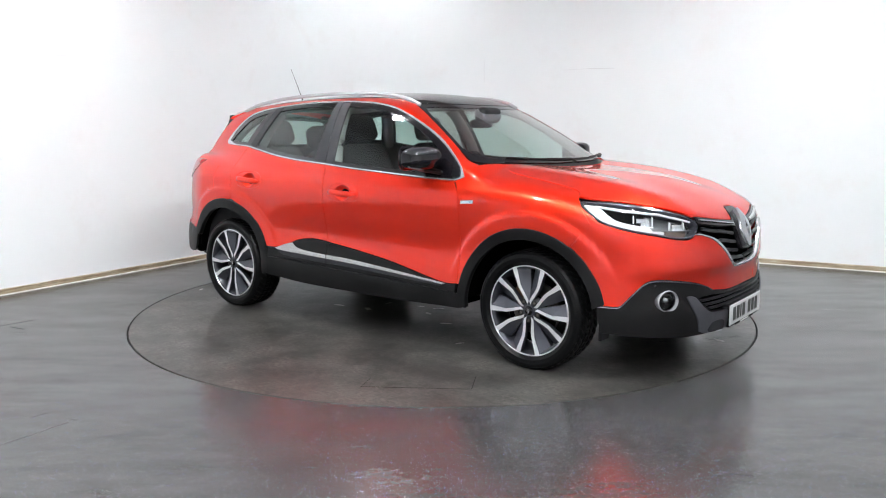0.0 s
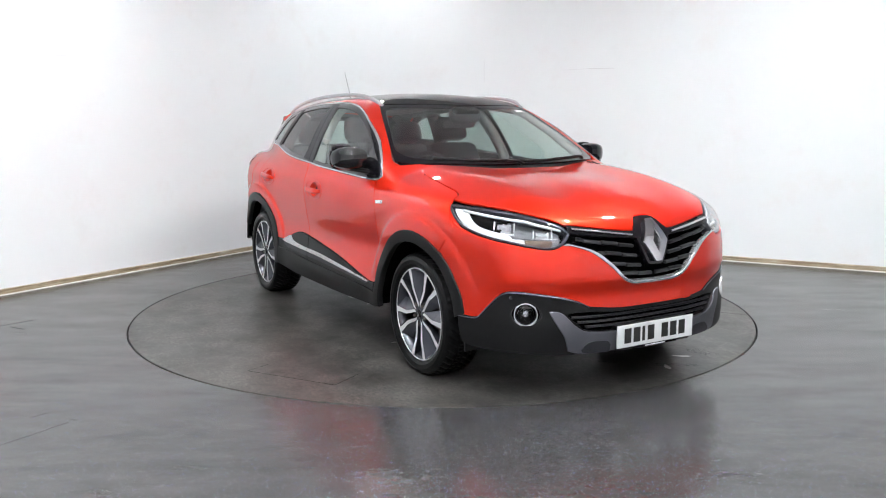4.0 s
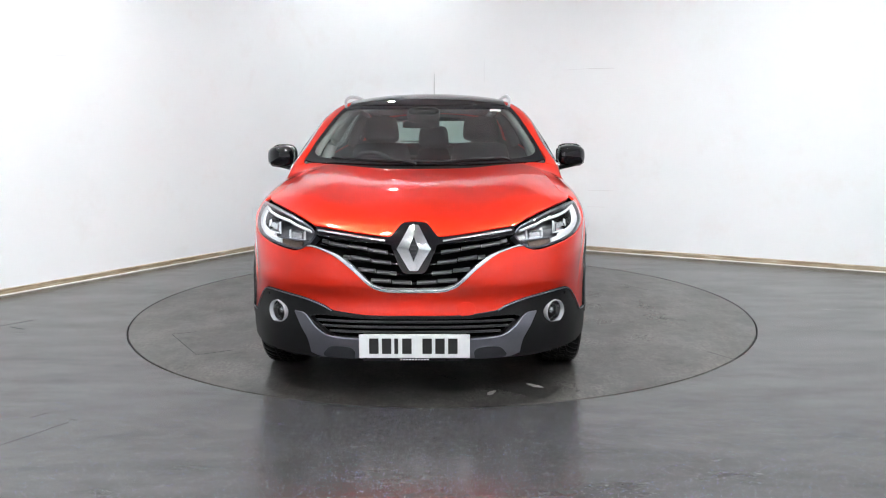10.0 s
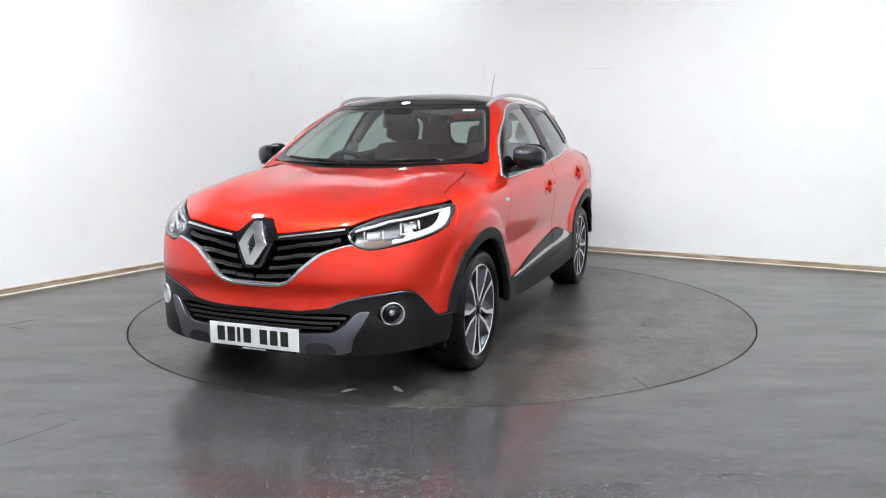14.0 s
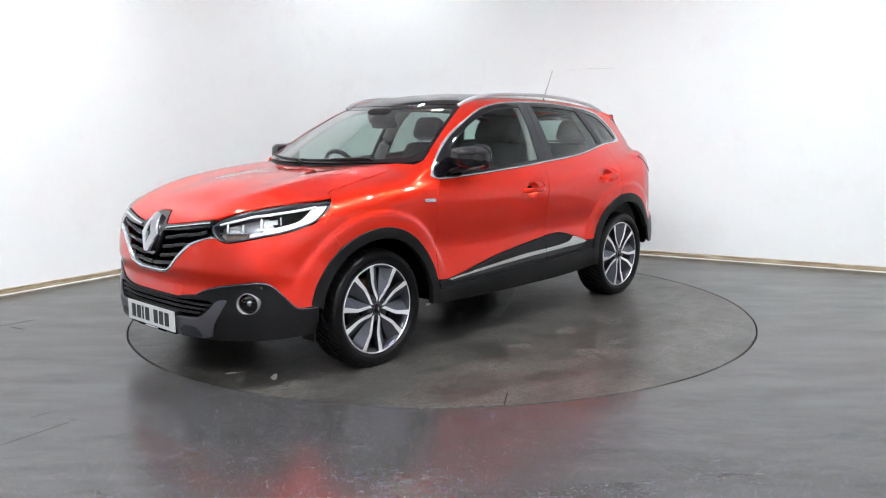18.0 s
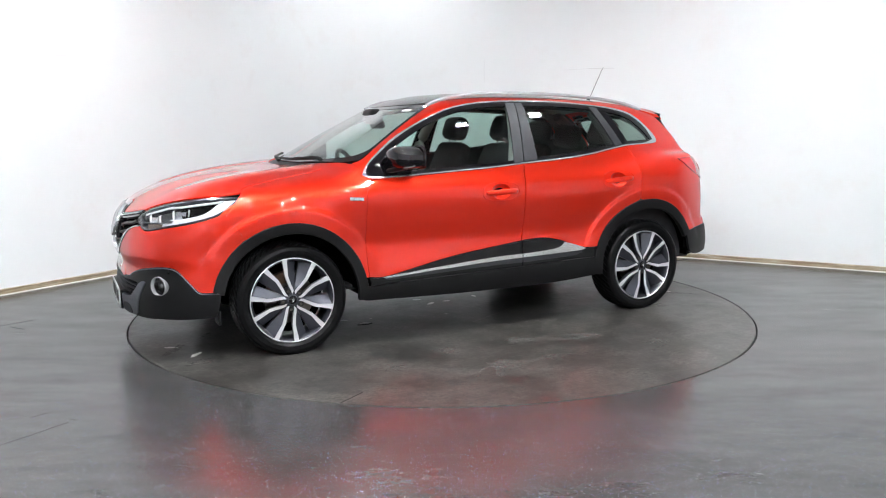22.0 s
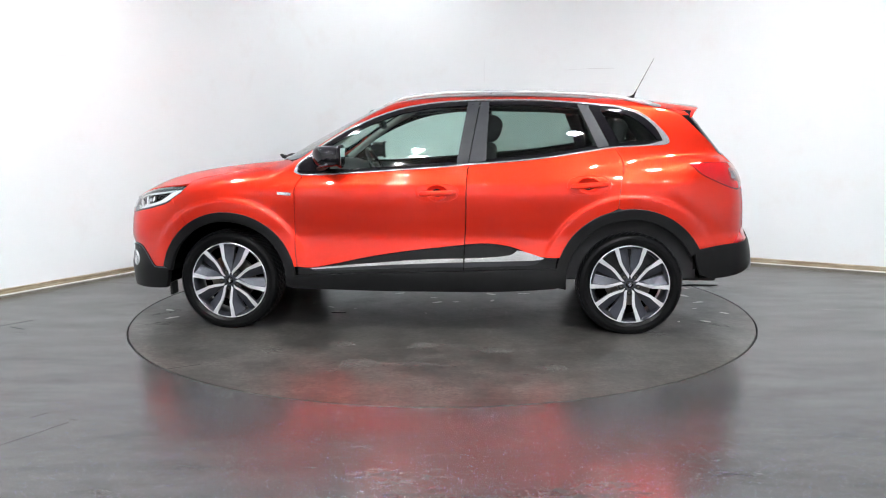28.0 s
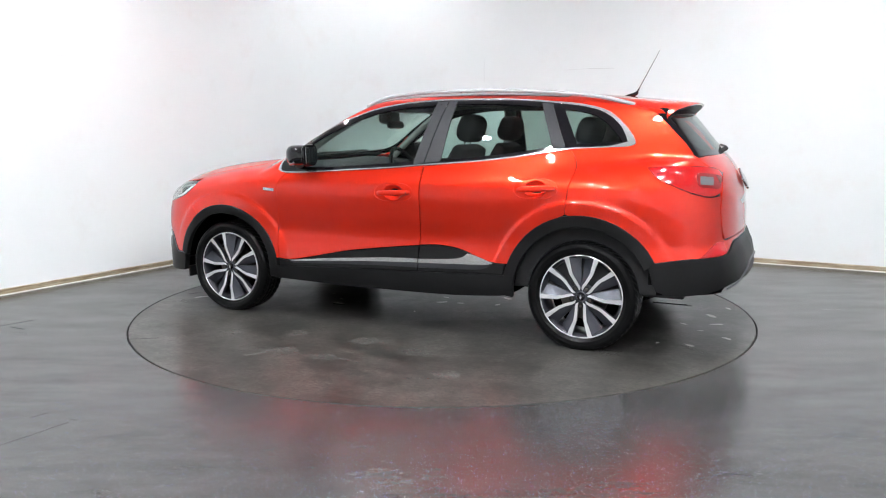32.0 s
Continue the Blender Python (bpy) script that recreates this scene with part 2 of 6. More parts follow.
def join_bm(*bms):
    out = bmesh.new()
    for b in bms:
        me = bpy.data.meshes.new("tmp")
        b.to_mesh(me)
        b.free()
        out.from_mesh(me)
        bpy.data.meshes.remove(me)
    return out


def lathe_bm(profile, seg=48, axis="z", closed=False):
    """A body turned round an axis from (radius, height) pairs."""
    bm = bmesh.new()
    rings = []
    for r, h in profile:
        ring = []
        for i in range(seg):
            a = 2 * math.pi * i / seg
            c, s = r * math.cos(a), r * math.sin(a)
            ring.append(bm.verts.new((c, s, h) if axis == "z" else (c, h, s) if axis == "y" else (h, c, s)))
        rings.append(ring)
    pairs = list(zip(rings, rings[1:])) + ([(rings[-1], rings[0])] if closed else [])
    for a, b in pairs:
        for i in range(seg):
            j = (i + 1) % seg
            bm.faces.new((a[i], a[j], b[j], b[i]))
    if not closed:
        for ring in (rings[0], rings[-1]):
            if profile[rings.index(ring)][0] > 1e-5:
                bm.faces.new(ring)
    bmesh.ops.recalc_face_normals(bm, faces=bm.faces)
    return bm


def tube_bm(points, radius, seg=8, squash=1.0, closed=False):
    """A round bar along points; radius may be one number or one for each point."""
    bm = bmesh.new()
    pts = [Vector(p) for p in points]
    rad = radius if isinstance(radius, (list, tuple, np.ndarray)) else [radius] * len(pts)
    rings = []
    for i, p in enumerate(pts):
        a = pts[i - 1] if i or closed else p
        b = pts[(i + 1) % len(pts)] if i + 1 < len(pts) or closed else p
        t = (b - a).normalized()
        up = Vector((0, 0, 1)) if abs(t.z) < 0.9 else Vector((0, 1, 0))
        s = t.cross(up).normalized()
        u = s.cross(t).normalized()
        rings.append([bm.verts.new(p + rad[i] * (math.cos(2 * math.pi * k / seg) * s + squash * math.sin(2 * math.pi * k / seg) * u)) for k in range(seg)])
    for a, b in list(zip(rings, rings[1:])) + ([(rings[-1], rings[0])] if closed else []):
        for k in range(seg):
            bm.faces.new((a[k], a[(k + 1) % seg], b[(k + 1) % seg], b[k]))
    if not closed:
        bm.faces.new(rings[0])
        bm.faces.new(rings[-1])
    bmesh.ops.recalc_face_normals(bm, faces=bm.faces)
    return bm


def smooth_line(pts, per=8, closed=False):
    """A Catmull-Rom line through points of any dimension."""
    p = [np.array(q, float) for q in pts]
    n = len(p)
    out = []
    for i in range(n if closed else n - 1):
        a, b, c, d = (p[k % n] if closed else p[min(max(k, 0), n - 1)] for k in (i - 1, i, i + 1, i + 2))
        for s in range(per):
            t = s / per
            out.append(0.5 * (2 * b + (c - a) * t + (2 * a - 5 * b + 4 * c - d) * t * t + (3 * b - a - 3 * c + d) * t**3))
    if not closed:
        out.append(p[-1])
    return out


# ---- the studio ----
CORNER = np.array([-1.20, 4.28])
WAY_L = np.array([-math.cos(radians(58.2)), -math.sin(radians(58.2))])
WAY_R = np.array([math.cos(radians(29.3)), -math.sin(radians(29.3))])
LONG_L, LONG_R, COVE = 12.5, 11.0, 0.75
DISC_R = 2.222


def cove_line(push):
    """The plan line of the two rear walls and the round corner between them, pushed outwards by push."""
    n_l = np.array([WAY_L[1], -WAY_L[0]])
    n_l = n_l if n_l @ WAY_R < 0 else -n_l
    n_r = np.array([WAY_R[1], -WAY_R[0]])
    n_r = n_r if n_r @ WAY_L < 0 else -n_r
    pts = [CORNER + WAY_L * LONG_L + n_l * push]
    a, b = CORNER + WAY_L * COVE, CORNER + WAY_R * COVE
    for i in range(17):
        t = i / 16
        p = (1 - t) ** 2 * a + 2 * t * (1 - t) * CORNER + t * t * b
        n = (1 - t) * n_l + t * n_r
        pts.append(p + push * n / np.linalg.norm(n))
    pts.append(CORNER + WAY_R * LONG_R + n_r * push)
    return pts


def sweep(lines_by_height, closed=False):
    """Walls over plan lines: (line, z) pairs joined in turn, round to the first."""
    bm = bmesh.new()
    rows = [[bm.verts.new((*p, z)) for p in line] for line, z in lines_by_height]
    for a, b in zip(rows, rows[1:] + rows[:1]):
        for i in range(len(a) - 1):
            bm.faces.new((a[i], a[i + 1], b[i + 1], b[i]))
    for end in (0, -1):
        bm.faces.new([r[end] for r in rows])
    bmesh.ops.recalc_face_normals(bm, faces=bm.faces)
    return bm


def build_room():
    far = CORNER + WAY_L * LONG_L
    right = CORNER + WAY_R * LONG_R
    back = far + WAY_R * LONG_R
    wall = mesh_object("wall_rear", sweep([(cove_line(0.0), -0.02), (cove_line(0.0), CEILING_Z), (cove_line(0.15), CEILING_Z), (cove_line(0.15), -0.02)]), WALL, smooth=True)
    tagged(wall, "white painted studio wall, rounded in the corner, faintly scuffed", "wall", kind="structure")
    for name, a, b in (("wall_side", far, back), ("wall_front", right, back)):
        d = (b - a) / np.linalg.norm(b - a)
        n = np.array([d[1], -d[0]])
        if n @ (a - np.zeros(2)) < 0:
            n = -n
        line = lambda k: [a - d * 0.15 + n * k, b + d * 0.15 + n * k]
        w = mesh_object(name, sweep([(line(0.0), -0.02), (line(0.0), CEILING_Z), (line(0.15), CEILING_Z), (line(0.15), -0.02)]), BACK_WALL)
        tagged(w, "white painted wall closing the studio", "wall", kind="structure")
    s = 0.014
    base = mesh_object("baseboard", sweep([(cove_line(-s), 0.0), (cove_line(-s), 0.045), (cove_line(-s * 0.5), 0.050), (cove_line(0.002), 0.050), (cove_line(0.002), 0.0)]), SKIRT)
    tagged(base, "worn brown skirting board along the white wall", "skirting", kind="structure")
    bead = mesh_object("trim", sweep([(cove_line(-s - 0.010), 0.001), (cove_line(-s - 0.004), 0.010), (cove_line(-s + 0.001), 0.010), (cove_line(-s + 0.001), 0.001)]), SKIRT_EDGE)
    tagged(bead, "pale sealant bead along the foot of the skirting", "sealant", kind="structure")
    top = mesh_object("trim", sweep([(cove_line(-0.006), 0.0505), (cove_line(-0.003), 0.056), (cove_line(0.001), 0.056), (cove_line(0.001), 0.0505)]), SKIRT_EDGE)
    tagged(top, "pale sealant bead along the top of the skirting", "sealant", kind="structure")

    # floor with the round opening of the turntable
    bm = bmesh.new()
    n = 160
    ring = lambda r, z: [bm.verts.new((r * math.cos(2 * math.pi * i / n), r * math.sin(2 * math.pi * i / n), z)) for i in range(n)]
    rows = [ring(14.0, 0.0), ring(6.0, 0.0), ring(DISC_R + 0.012, 0.0), ring(DISC_R + 0.010, -0.003), ring(DISC_R + 0.010, -0.05), ring(0.01, -0.05)]
    for a, b in zip(rows, rows[1:]):
        for i in range(n):
            f = bm.faces.new((a[i], a[(i + 1) % n], b[(i + 1) % n], b[i]))
            f.material_index = 1 if a is rows[3] or a is rows[4] else 0
    bmesh.ops.recalc_face_normals(bm, faces=bm.faces)
    tagged(mesh_object("floor", bm, [FLOOR, PIT]), "dark grey glittering vinyl floor with a soft shine", "floor", kind="structure")

    # ceiling
    bm = bmesh.new()
    q = [CORNER - (WAY_L + WAY_R) * 0.15, far + (WAY_L - WAY_R) * 0.15, back + (WAY_L + WAY_R) * 0.15, right + (WAY_R - WAY_L) * 0.15]
    lo = [bm.verts.new((*p, CEILING_Z)) for p in q]
    hi = [bm.verts.new((*p, CEILING_Z + 0.12)) for p in q]
    bm.faces.new(lo)
    bm.faces.new(hi)
    for i in range(4):
        bm.faces.new((lo[i], lo[(i + 1) % 4], hi[(i + 1) % 4], hi[i]))
    bmesh.ops.recalc_face_normals(bm, faces=bm.faces)
    tagged(mesh_object("ceiling", bm, CEILING), "plain pale ceiling", "ceiling", kind="structure")


def build_lamps():
    lamp = tagged(new("ceiling_or_fill_light"), "square white LED panel set in the ceiling, some copies added as fill", "ceiling light", "ceiling LED panels")
    h = 0.10
    frame_bm = join_bm(*(box_bm(*b, bevel=0.004) for b in ((-h, h, -h, -h + 0.02, -0.03, 0), (-h, h, h - 0.02, h, -0.03, 0), (-h, -h + 0.02, -h + 0.02, h - 0.02, -0.03, 0), (h - 0.02, h, -h + 0.02, h - 0.02, -0.03, 0))))
    part("frame", frame_bm, LAMP_FRAME, lamp)
    part("diffuser", box_bm(-h + 0.021, h - 0.021, -h + 0.021, h - 0.021, -0.022, -0.004), PANEL_GLOW, lamp, "glowing white diffuser")
    # two slanting rows beside the turntable; added fill panels over and behind the camera
    spots = [(1.40, -2.25, 48), (1.95, -1.05, 48), (2.58, -0.22, 48), (-0.72, -2.90, -48), (-1.40, -2.00, -48), (-2.66, -0.10, -48),
             (1.60, -4.40, 48), (-1.30, -4.70, -48), (2.55, -3.90, 48), (-2.20, -4.00, -48), (1.25, -6.60, 48), (-0.65, -6.60, -48),
             (2.35, -6.10, 48), (-1.75, -6.10, -48), (1.15, -8.40, 48), (-0.55, -8.40, -48)]
    lamp.matrix_basis = pose(*spots[0][:2], CEILING_Z - 0.001, 0, 0, spots[0][2])
    for x, y, turn in spots[1:]:
        copy_thing(lamp, pose(x, y, CEILING_Z - 0.001, 0, 0, turn))
    # smaller unseen panel near the corner, added to brighten the rear walls
    copy_thing(lamp, pose(-0.75, 3.05, CEILING_Z - 0.001, 0, 0, 32) @ Matrix.Scale(0.66, 4))


def strip_bm(pts, w, z):
    """A thin low strip along points on the floor, tapered at its ends."""
    bm = bmesh.new()
    p = [np.array(q, float) for q in pts]
    rows = []
    for i, q in enumerate(p):
        d = p[min(i + 1, len(p) - 1)] - p[max(i - 1, 0)]
        d /= np.linalg.norm(d)
        n = np.array([-d[1], d[0]]) * w * (0.35 if i in (0, len(p) - 1) else 0.5)
        rows.append([bm.verts.new((*(q + n), z * 0.3)), bm.verts.new((*q, z)), bm.verts.new((*(q - n), z * 0.3))])
    for a, b in zip(rows, rows[1:]):
        for k in range(2):
            bm.faces.new((a[k], a[k + 1], b[k + 1], b[k]))
    bmesh.ops.recalc_face_normals(bm, faces=bm.faces)
    if bm.faces[:][0].normal.z < 0:
        bmesh.ops.reverse_faces(bm, faces=bm.faces)
    return bm


def build_marks():
    """Cuts in the floor vinyl and seams in the wall lining."""
    floor_ob = scene.objects["floor"]
    wall_ob = scene.objects["wall_rear"]
    for pts, w in (([(-3.20, -0.78), (-3.035, -0.591), (-2.885, -0.416)], 0.011), ([(-2.954, -0.611), (-2.819, -0.688)], 0.013), ([(-1.918, -2.339), (-1.871, -2.273)], 0.004),
                   ([(-1.882, -2.662), (-1.799, -2.541), (-1.759, -2.469)], 0.003), ([(-1.759, -2.469), (-1.712, -2.398)], 0.006), ([(-1.732, -2.355), (-1.692, -2.373)], 0.006)):
        part("floor_mark", strip_bm(pts, w, 0.0012), SCRATCH, floor_ob, "dark cut in the vinyl")
    inward = {"L": WAY_R, "R": WAY_L}
    for side, u0, z0, u1, z1, w in (("L", 3.937, 1.954, 3.804, 1.960, 0.006), ("L", 1.706, 0.477, 1.712, 0.351, 0.004), ("R", 2.90, 1.958, 3.17, 1.963, 0.003), ("R", 3.17, 1.963, 3.46, 1.957, 0.006),
                                    ("R", 1.939, 2.119, 1.940, 1.867, 0.004), ("R", 3.202, 0.665, 3.486, 0.669, 0.004), ("R", 3.206, 0.486, 3.397, 0.488, 0.004)):
        way = WAY_L if side == "L" else WAY_R
        bm = bmesh.new()
        d = np.array([u1 - u0, z1 - z0])
        n = np.array([-d[1], d[0]]) / np.linalg.norm(d) * w / 2
        vs = []
        for u, z in ((u0 + n[0], z0 + n[1]), (u0 - n[0], z0 - n[1]), (u1 - n[0], z1 - n[1]), (u1 + n[0], z1 + n[1])):
            q = CORNER + way * u + inward[side] * 0.0015
            vs.append(bm.verts.new((*q, z)))
        bm.faces.new(vs)
        bmesh.ops.solidify(bm, geom=bm.faces[:], thickness=0.001)
        part("wall_seam", bm, SEAM, wall_ob, "fine grey seam in the wall lining")


def build_turntable():
    n = 160
    table = tagged(new("turntable"), "round grey vinyl turntable let into the floor", "turntable")
    bm = lathe_bm([(0.0001, 0.0), (1.0, 0.0), (DISC_R - 0.002, 0.0), (DISC_R, -0.002), (DISC_R, -0.045), (0.0001, -0.045)], n)
    part("deck", bm, DISC, table)
    line = lambda pts, w, mat, label: part("floor_mark", strip_bm(pts, w, 0.0012), mat, table, label)
    cut = "thin cut line in the vinyl"
    line([(0.86, -1.76), (1.34, -1.44)], 0.006, SCRATCH, cut)
    line([(1.34, -1.44), (1.23, -1.25)], 0.006, SCRATCH, cut)
    line([(0.86, -1.76), (0.80, -1.62)], 0.004, SCRATCH, cut)
    line([(1.262, 1.610), (1.418, 1.712)], 0.010, SCRATCH, "dark notch at the rim")
    line([(1.418, 1.712), (1.44, 1.66)], 0.005, PALE, "pale scuff")
    line([(0.045, 0.568), (-0.20, 0.440), (-0.354, 0.354), (-0.894, 0.042)], 0.012, PALE, "pale drag mark")
    line([(0.50, 1.71), (0.43, 1.58), (0.33, 1.42)], 0.060, PALE_THIN, "pale worn patch")
    line([(0.62, 1.66), (0.50, 1.52)], 0.030, PALE_THIN, "pale worn patch")
    line([(-1.814, 0.396), (-1.90, 0.48), (-1.989, 0.549)], 0.050, PALE_THIN, "pale worn patch")
    line([(2.079, 0.456), (2.00, 0.35), (1.943, 0.26)], 0.060, PALE_THIN, "pale worn patch")
    line([(1.80, 0.10), (1.72, 0.02)], 0.040, PALE_THIN, "pale worn patch")
    line([(-1.60, -0.9), (-1.45, -0.8)], 0.050, PALE_THIN, "pale worn patch")
    line([(-0.2, 1.55), (0.05, 1.50), (0.22, 1.56)], 0.030, PALE_THIN, "pale worn patch")
    line([(-0.75, 1.62), (-0.55, 1.70)], 0.028, PALE_THIN, "pale worn patch")
    rnd = random.Random(8)
    for x, y, r in ((0.918, -0.598, 0.045), (0.756, -0.781, 0.040), (0.377, -0.429, 0.055), (0.09, -0.273, 0.045), (0.043, -0.108, 0.06), (-0.099, -0.128, 0.045), (-0.362, -0.432, 0.07), (-0.378, -0.194, 0.05),
                    (-0.625, -0.472, 0.06), (0.10, 0.265, 0.022), (0.991, -0.022, 0.024), (0.829, 0.107, 0.042), (0.64, 0.148, 0.018), (2.008, 0.285, 0.05), (1.899, 0.513, 0.06), (-1.904, -0.467, 0.07), (-1.964, -0.226, 0.06),
                    (-1.754, -0.152, 0.035), (-2.058, 0.132, 0.045), (-1.868, 0.395, 0.05), (-1.99, -0.759, 0.045), (-1.676, 0.413, 0.03), (-1.882, -0.003, 0.025)):
        bm = bmesh.new()
        turn = rnd.uniform(0, 6.3)
        ring = []
        for i in range(11):
            a = 2 * math.pi * i / 11
            k = r * rnd.uniform(0.55, 1.0)
            u, v = k * math.cos(a), 0.38 * k * math.sin(a)
            ring.append(bm.verts.new((x + u * math.cos(turn) - v * math.sin(turn), y + u * math.sin(turn) + v * math.cos(turn), 0.0002)))
        top = bm.verts.new((x, y, 0.0012))
        for i in range(11):
            bm.faces.new((ring[i], ring[(i + 1) % 11], top))
        part("dried_flake", bm, FLAKE, table, "dried pale flake on the vinyl")
    for x, y, r in ((0.374, 1.546, 0.17), (-0.394, 1.224, 0.15), (0.518, 1.131, 0.12), (0.047, 1.521, 0.12), (1.902, 0.687, 0.13), (-0.75, 1.546, 0.13), (0.0, 1.14, 0.16), (0.95, 1.30, 0.12), (-1.45, 0.75, 0.14)):
        bm = bmesh.new()
        ring = []
        for i in range(18):
            a = 2 * math.pi * i / 18
            k = r * rnd.uniform(0.35, 1.0)
            ring.append(bm.verts.new((x + k * math.cos(a), y + 0.7 * k * math.sin(a), 0.0003)))
        top = bm.verts.new((x, y, 0.0009))
        for i in range(18):
            bm.faces.new((ring[i], ring[(i + 1) % 18], top))
        part("dusty_scuff", bm, PALE_THIN, table, "pale dusty scuff on the vinyl")
    return table


build_room()
build_marks()
build_lamps()
turntable = build_turntable()


# ---- the car's outer form: smooth functions of x (forward), y (left), z (up) ----
def curve(*pairs):
    """A smooth function through (x, value) pairs."""
    xs = np.array(pairs[0::2], float)
    ys = np.array(pairs[1::2], float)
    d = np.diff(ys) / np.diff(xs)
    m = np.empty_like(ys)
    m[0], m[-1] = d[0], d[-1]
    for i in range(1, len(xs) - 1):
        m[i] = 0.0 if d[i - 1] * d[i] <= 0 else 2 * d[i - 1] * d[i] / (d[i - 1] + d[i])
        if d[i - 1] * d[i] <= 0:
            m[i] = 0.25 * (d[i - 1] + d[i])

    def f(x):
        x = np.clip(x, xs[0], xs[-1])
        i = np.clip(np.searchsorted(xs, x) - 1, 0, len(xs) - 2)
        h = xs[i + 1] - xs[i]
        t = (x - xs[i]) / h
        return ((2 * t**3 - 3 * t**2 + 1) * ys[i] + (t**3 - 2 * t**2 + t) * h * m[i]
                + (3 * t**2 - 2 * t**3) * ys[i + 1] + (t**3 - t**2) * h * m[i + 1])
    return f


def smax(a, b, k):
    h = np.maximum(k - np.abs(a - b), 0.0) / k
    return np.maximum(a, b) + h * h * k * 0.25


def smin(a, b, k):
    return -smax(-a, -b, k)


def bump(x, c, s):
    return np.exp(-((x - c) / s) ** 2)


WHEEL_X, WHEEL_Y, WHEEL_R = 1.323, 0.865, 0.33
plan_w = curve(-2.3, 0.78, -2.0, 0.845, -1.6, 0.893, -1.2, 0.905, -0.6, 0.908, 0.2, 0.908, 0.8, 0.900, 1.3, 0.900, 1.7, 0.875, 2.0, 0.82, 2.3, 0.74)
side_z = curve(0.15, -0.075, 0.22, -0.03, 0.36, -0.008, 0.48, -0.018, 0.62, -0.034, 0.76, -0.016, 0.90, -0.002, 0.97, -0.008, 1.05, -0.04, 1.12, -0.085, 1.25, -0.19)
front_x = curve(0.14, 2.02, 0.20, 2.17, 0.27, 2.205, 0.38, 2.21, 0.46, 2.20, 0.53, 2.195, 0.60, 2.21, 0.68, 2.205, 0.78, 2.185, 0.87, 2.14, 0.95, 2.02, 1.05, 1.85)
front_y = curve(0.0, 0.0, 0.2, 0.004, 0.4, 0.034, 0.55, 0.085, 0.68, 0.16, 0.78, 0.27, 0.86, 0.43, 0.95, 0.75)
rear_x = curve(0.15, -2.02, 0.22, -2.14, 0.32, -2.20, 0.46, -2.22, 0.58, -2.20, 0.66, -2.165, 0.80, -2.16, 0.95, -2.14, 1.06, -2.09, 1.15, -2.03, 1.3, -1.91, 1.42, -1.81, 1.52, -1.70)
rear_y = curve(0.0, 0.0, 0.3, 0.012, 0.5, 0.045, 0.65, 0.10, 0.75, 0.18, 0.85, 0.36, 0.95, 0.6)
hood_z = curve(-2.3, 1.16, -1.5, 1.17, 0.4, 1.15, 0.9, 1.145, 1.15, 1.128, 1.4, 1.10, 1.65, 1.055, 1.85, 1.00, 2.0, 0.945, 2.12, 0.88, 2.25, 0.80)
roof_z = curve(-2.0, 1.44, -1.7, 1.50, -1.4, 1.537, -1.0, 1.568, -0.6, 1.583, -0.2, 1.583, 0.1, 1.565, 0.35, 1.53, 0.6, 1.47, 0.9, 1.37)
screen_x = curve(1.0, 1.34, 1.08, 1.18, 1.15, 1.04, 1.25, 0.86, 1.35, 0.67, 1.45, 0.465, 1.52, 0.30, 1.58, 0.10)
belt_w = curve(-2.1, 0.56, -1.8, 0.675, -1.5, 0.755, -1.1, 0.825, -0.6, 0.858, 0.0, 0.865, 0.5, 0.858, 0.9, 0.835, 1.3, 0.78)
tumble = curve(1.0, -0.01, 1.08, 0.0, 1.2, 0.052, 1.3, 0.105, 1.4, 0.168, 1.5, 0.245, 1.58, 0.34)


def lower(x, y, z):
    a = np.abs(y)
    r = np.hypot(np.abs(x) - WHEEL_X, z - WHEEL_R)
    w = plan_w(x) + side_z(z)
    edge = np.where(x > 0, 0.548, 0.575)
    w = w + 0.014 / (1 + np.exp((r - edge) / 0.006)) * np.clip((z - 0.45) / 0.15, 0, 1)
    w = w + 0.016 * bump(r, 0.42, 0.11) + 0.016 * bump(x, -1.35, 0.35) * bump(z, 0.96, 0.12)
    f = a - w
    top = z - (hood_z(x) - 0.030 * (a / 0.8) ** 2 - 0.28 * 0.03 * np.logaddexp(0.0, (a - 0.60 + 0.06 * (x - 1.0)) / 0.03) - 0.010 * bump(a, 0.30, 0.16) * np.clip((x - 1.0) / 0.5, 0, 1))
    fade = np.clip((2.0 - x) / 0.85, 0, 1)
    back = fade * fade * (3 - 2 * fade) * np.clip((x - 0.6) / 0.3, 0, 1)
    top = top + back * 0.035 * bump(a, 0.0, 0.46)
    f = smax(f, top, 0.10)
    f = smax(f, x - (front_x(z) - front_y(a)), 0.07)
    f = smax(f, rear_x(z) + rear_y(a) - x, 0.07)
    return smax(f, 0.19 - z, 0.03)


def upper(x, y, z):
    a = np.abs(y)
    f = a - (belt_w(x) - tumble(z))
    f = smax(f, z - (roof_z(x) - 0.055 * (a / 0.6) ** 2.2), 0.06)
    f = smax(f, x - (screen_x(z) - 0.15 * (a / 0.65) ** 2.4), 0.045)
    f = smax(f, rear_x(z) + 0.10 * (a / 0.6) ** 2.2 - x, 0.05)
    return smax(f, 0.9 - z, 0.02)


def body(x, y, z):
    return smin(lower(x, y, z), upper(x, y, z), 0.035)


def normal_at(P):
    e = 0.002
    x, y, z = P.T
    n = np.stack([body(x + e, y, z) - body(x - e, y, z), body(x, y + e, z) - body(x, y - e, z), body(x, y, z + e) - body(x, y, z - e)], -1)
    return n / (np.linalg.norm(n, axis=1, keepdims=True) + 1e-9)


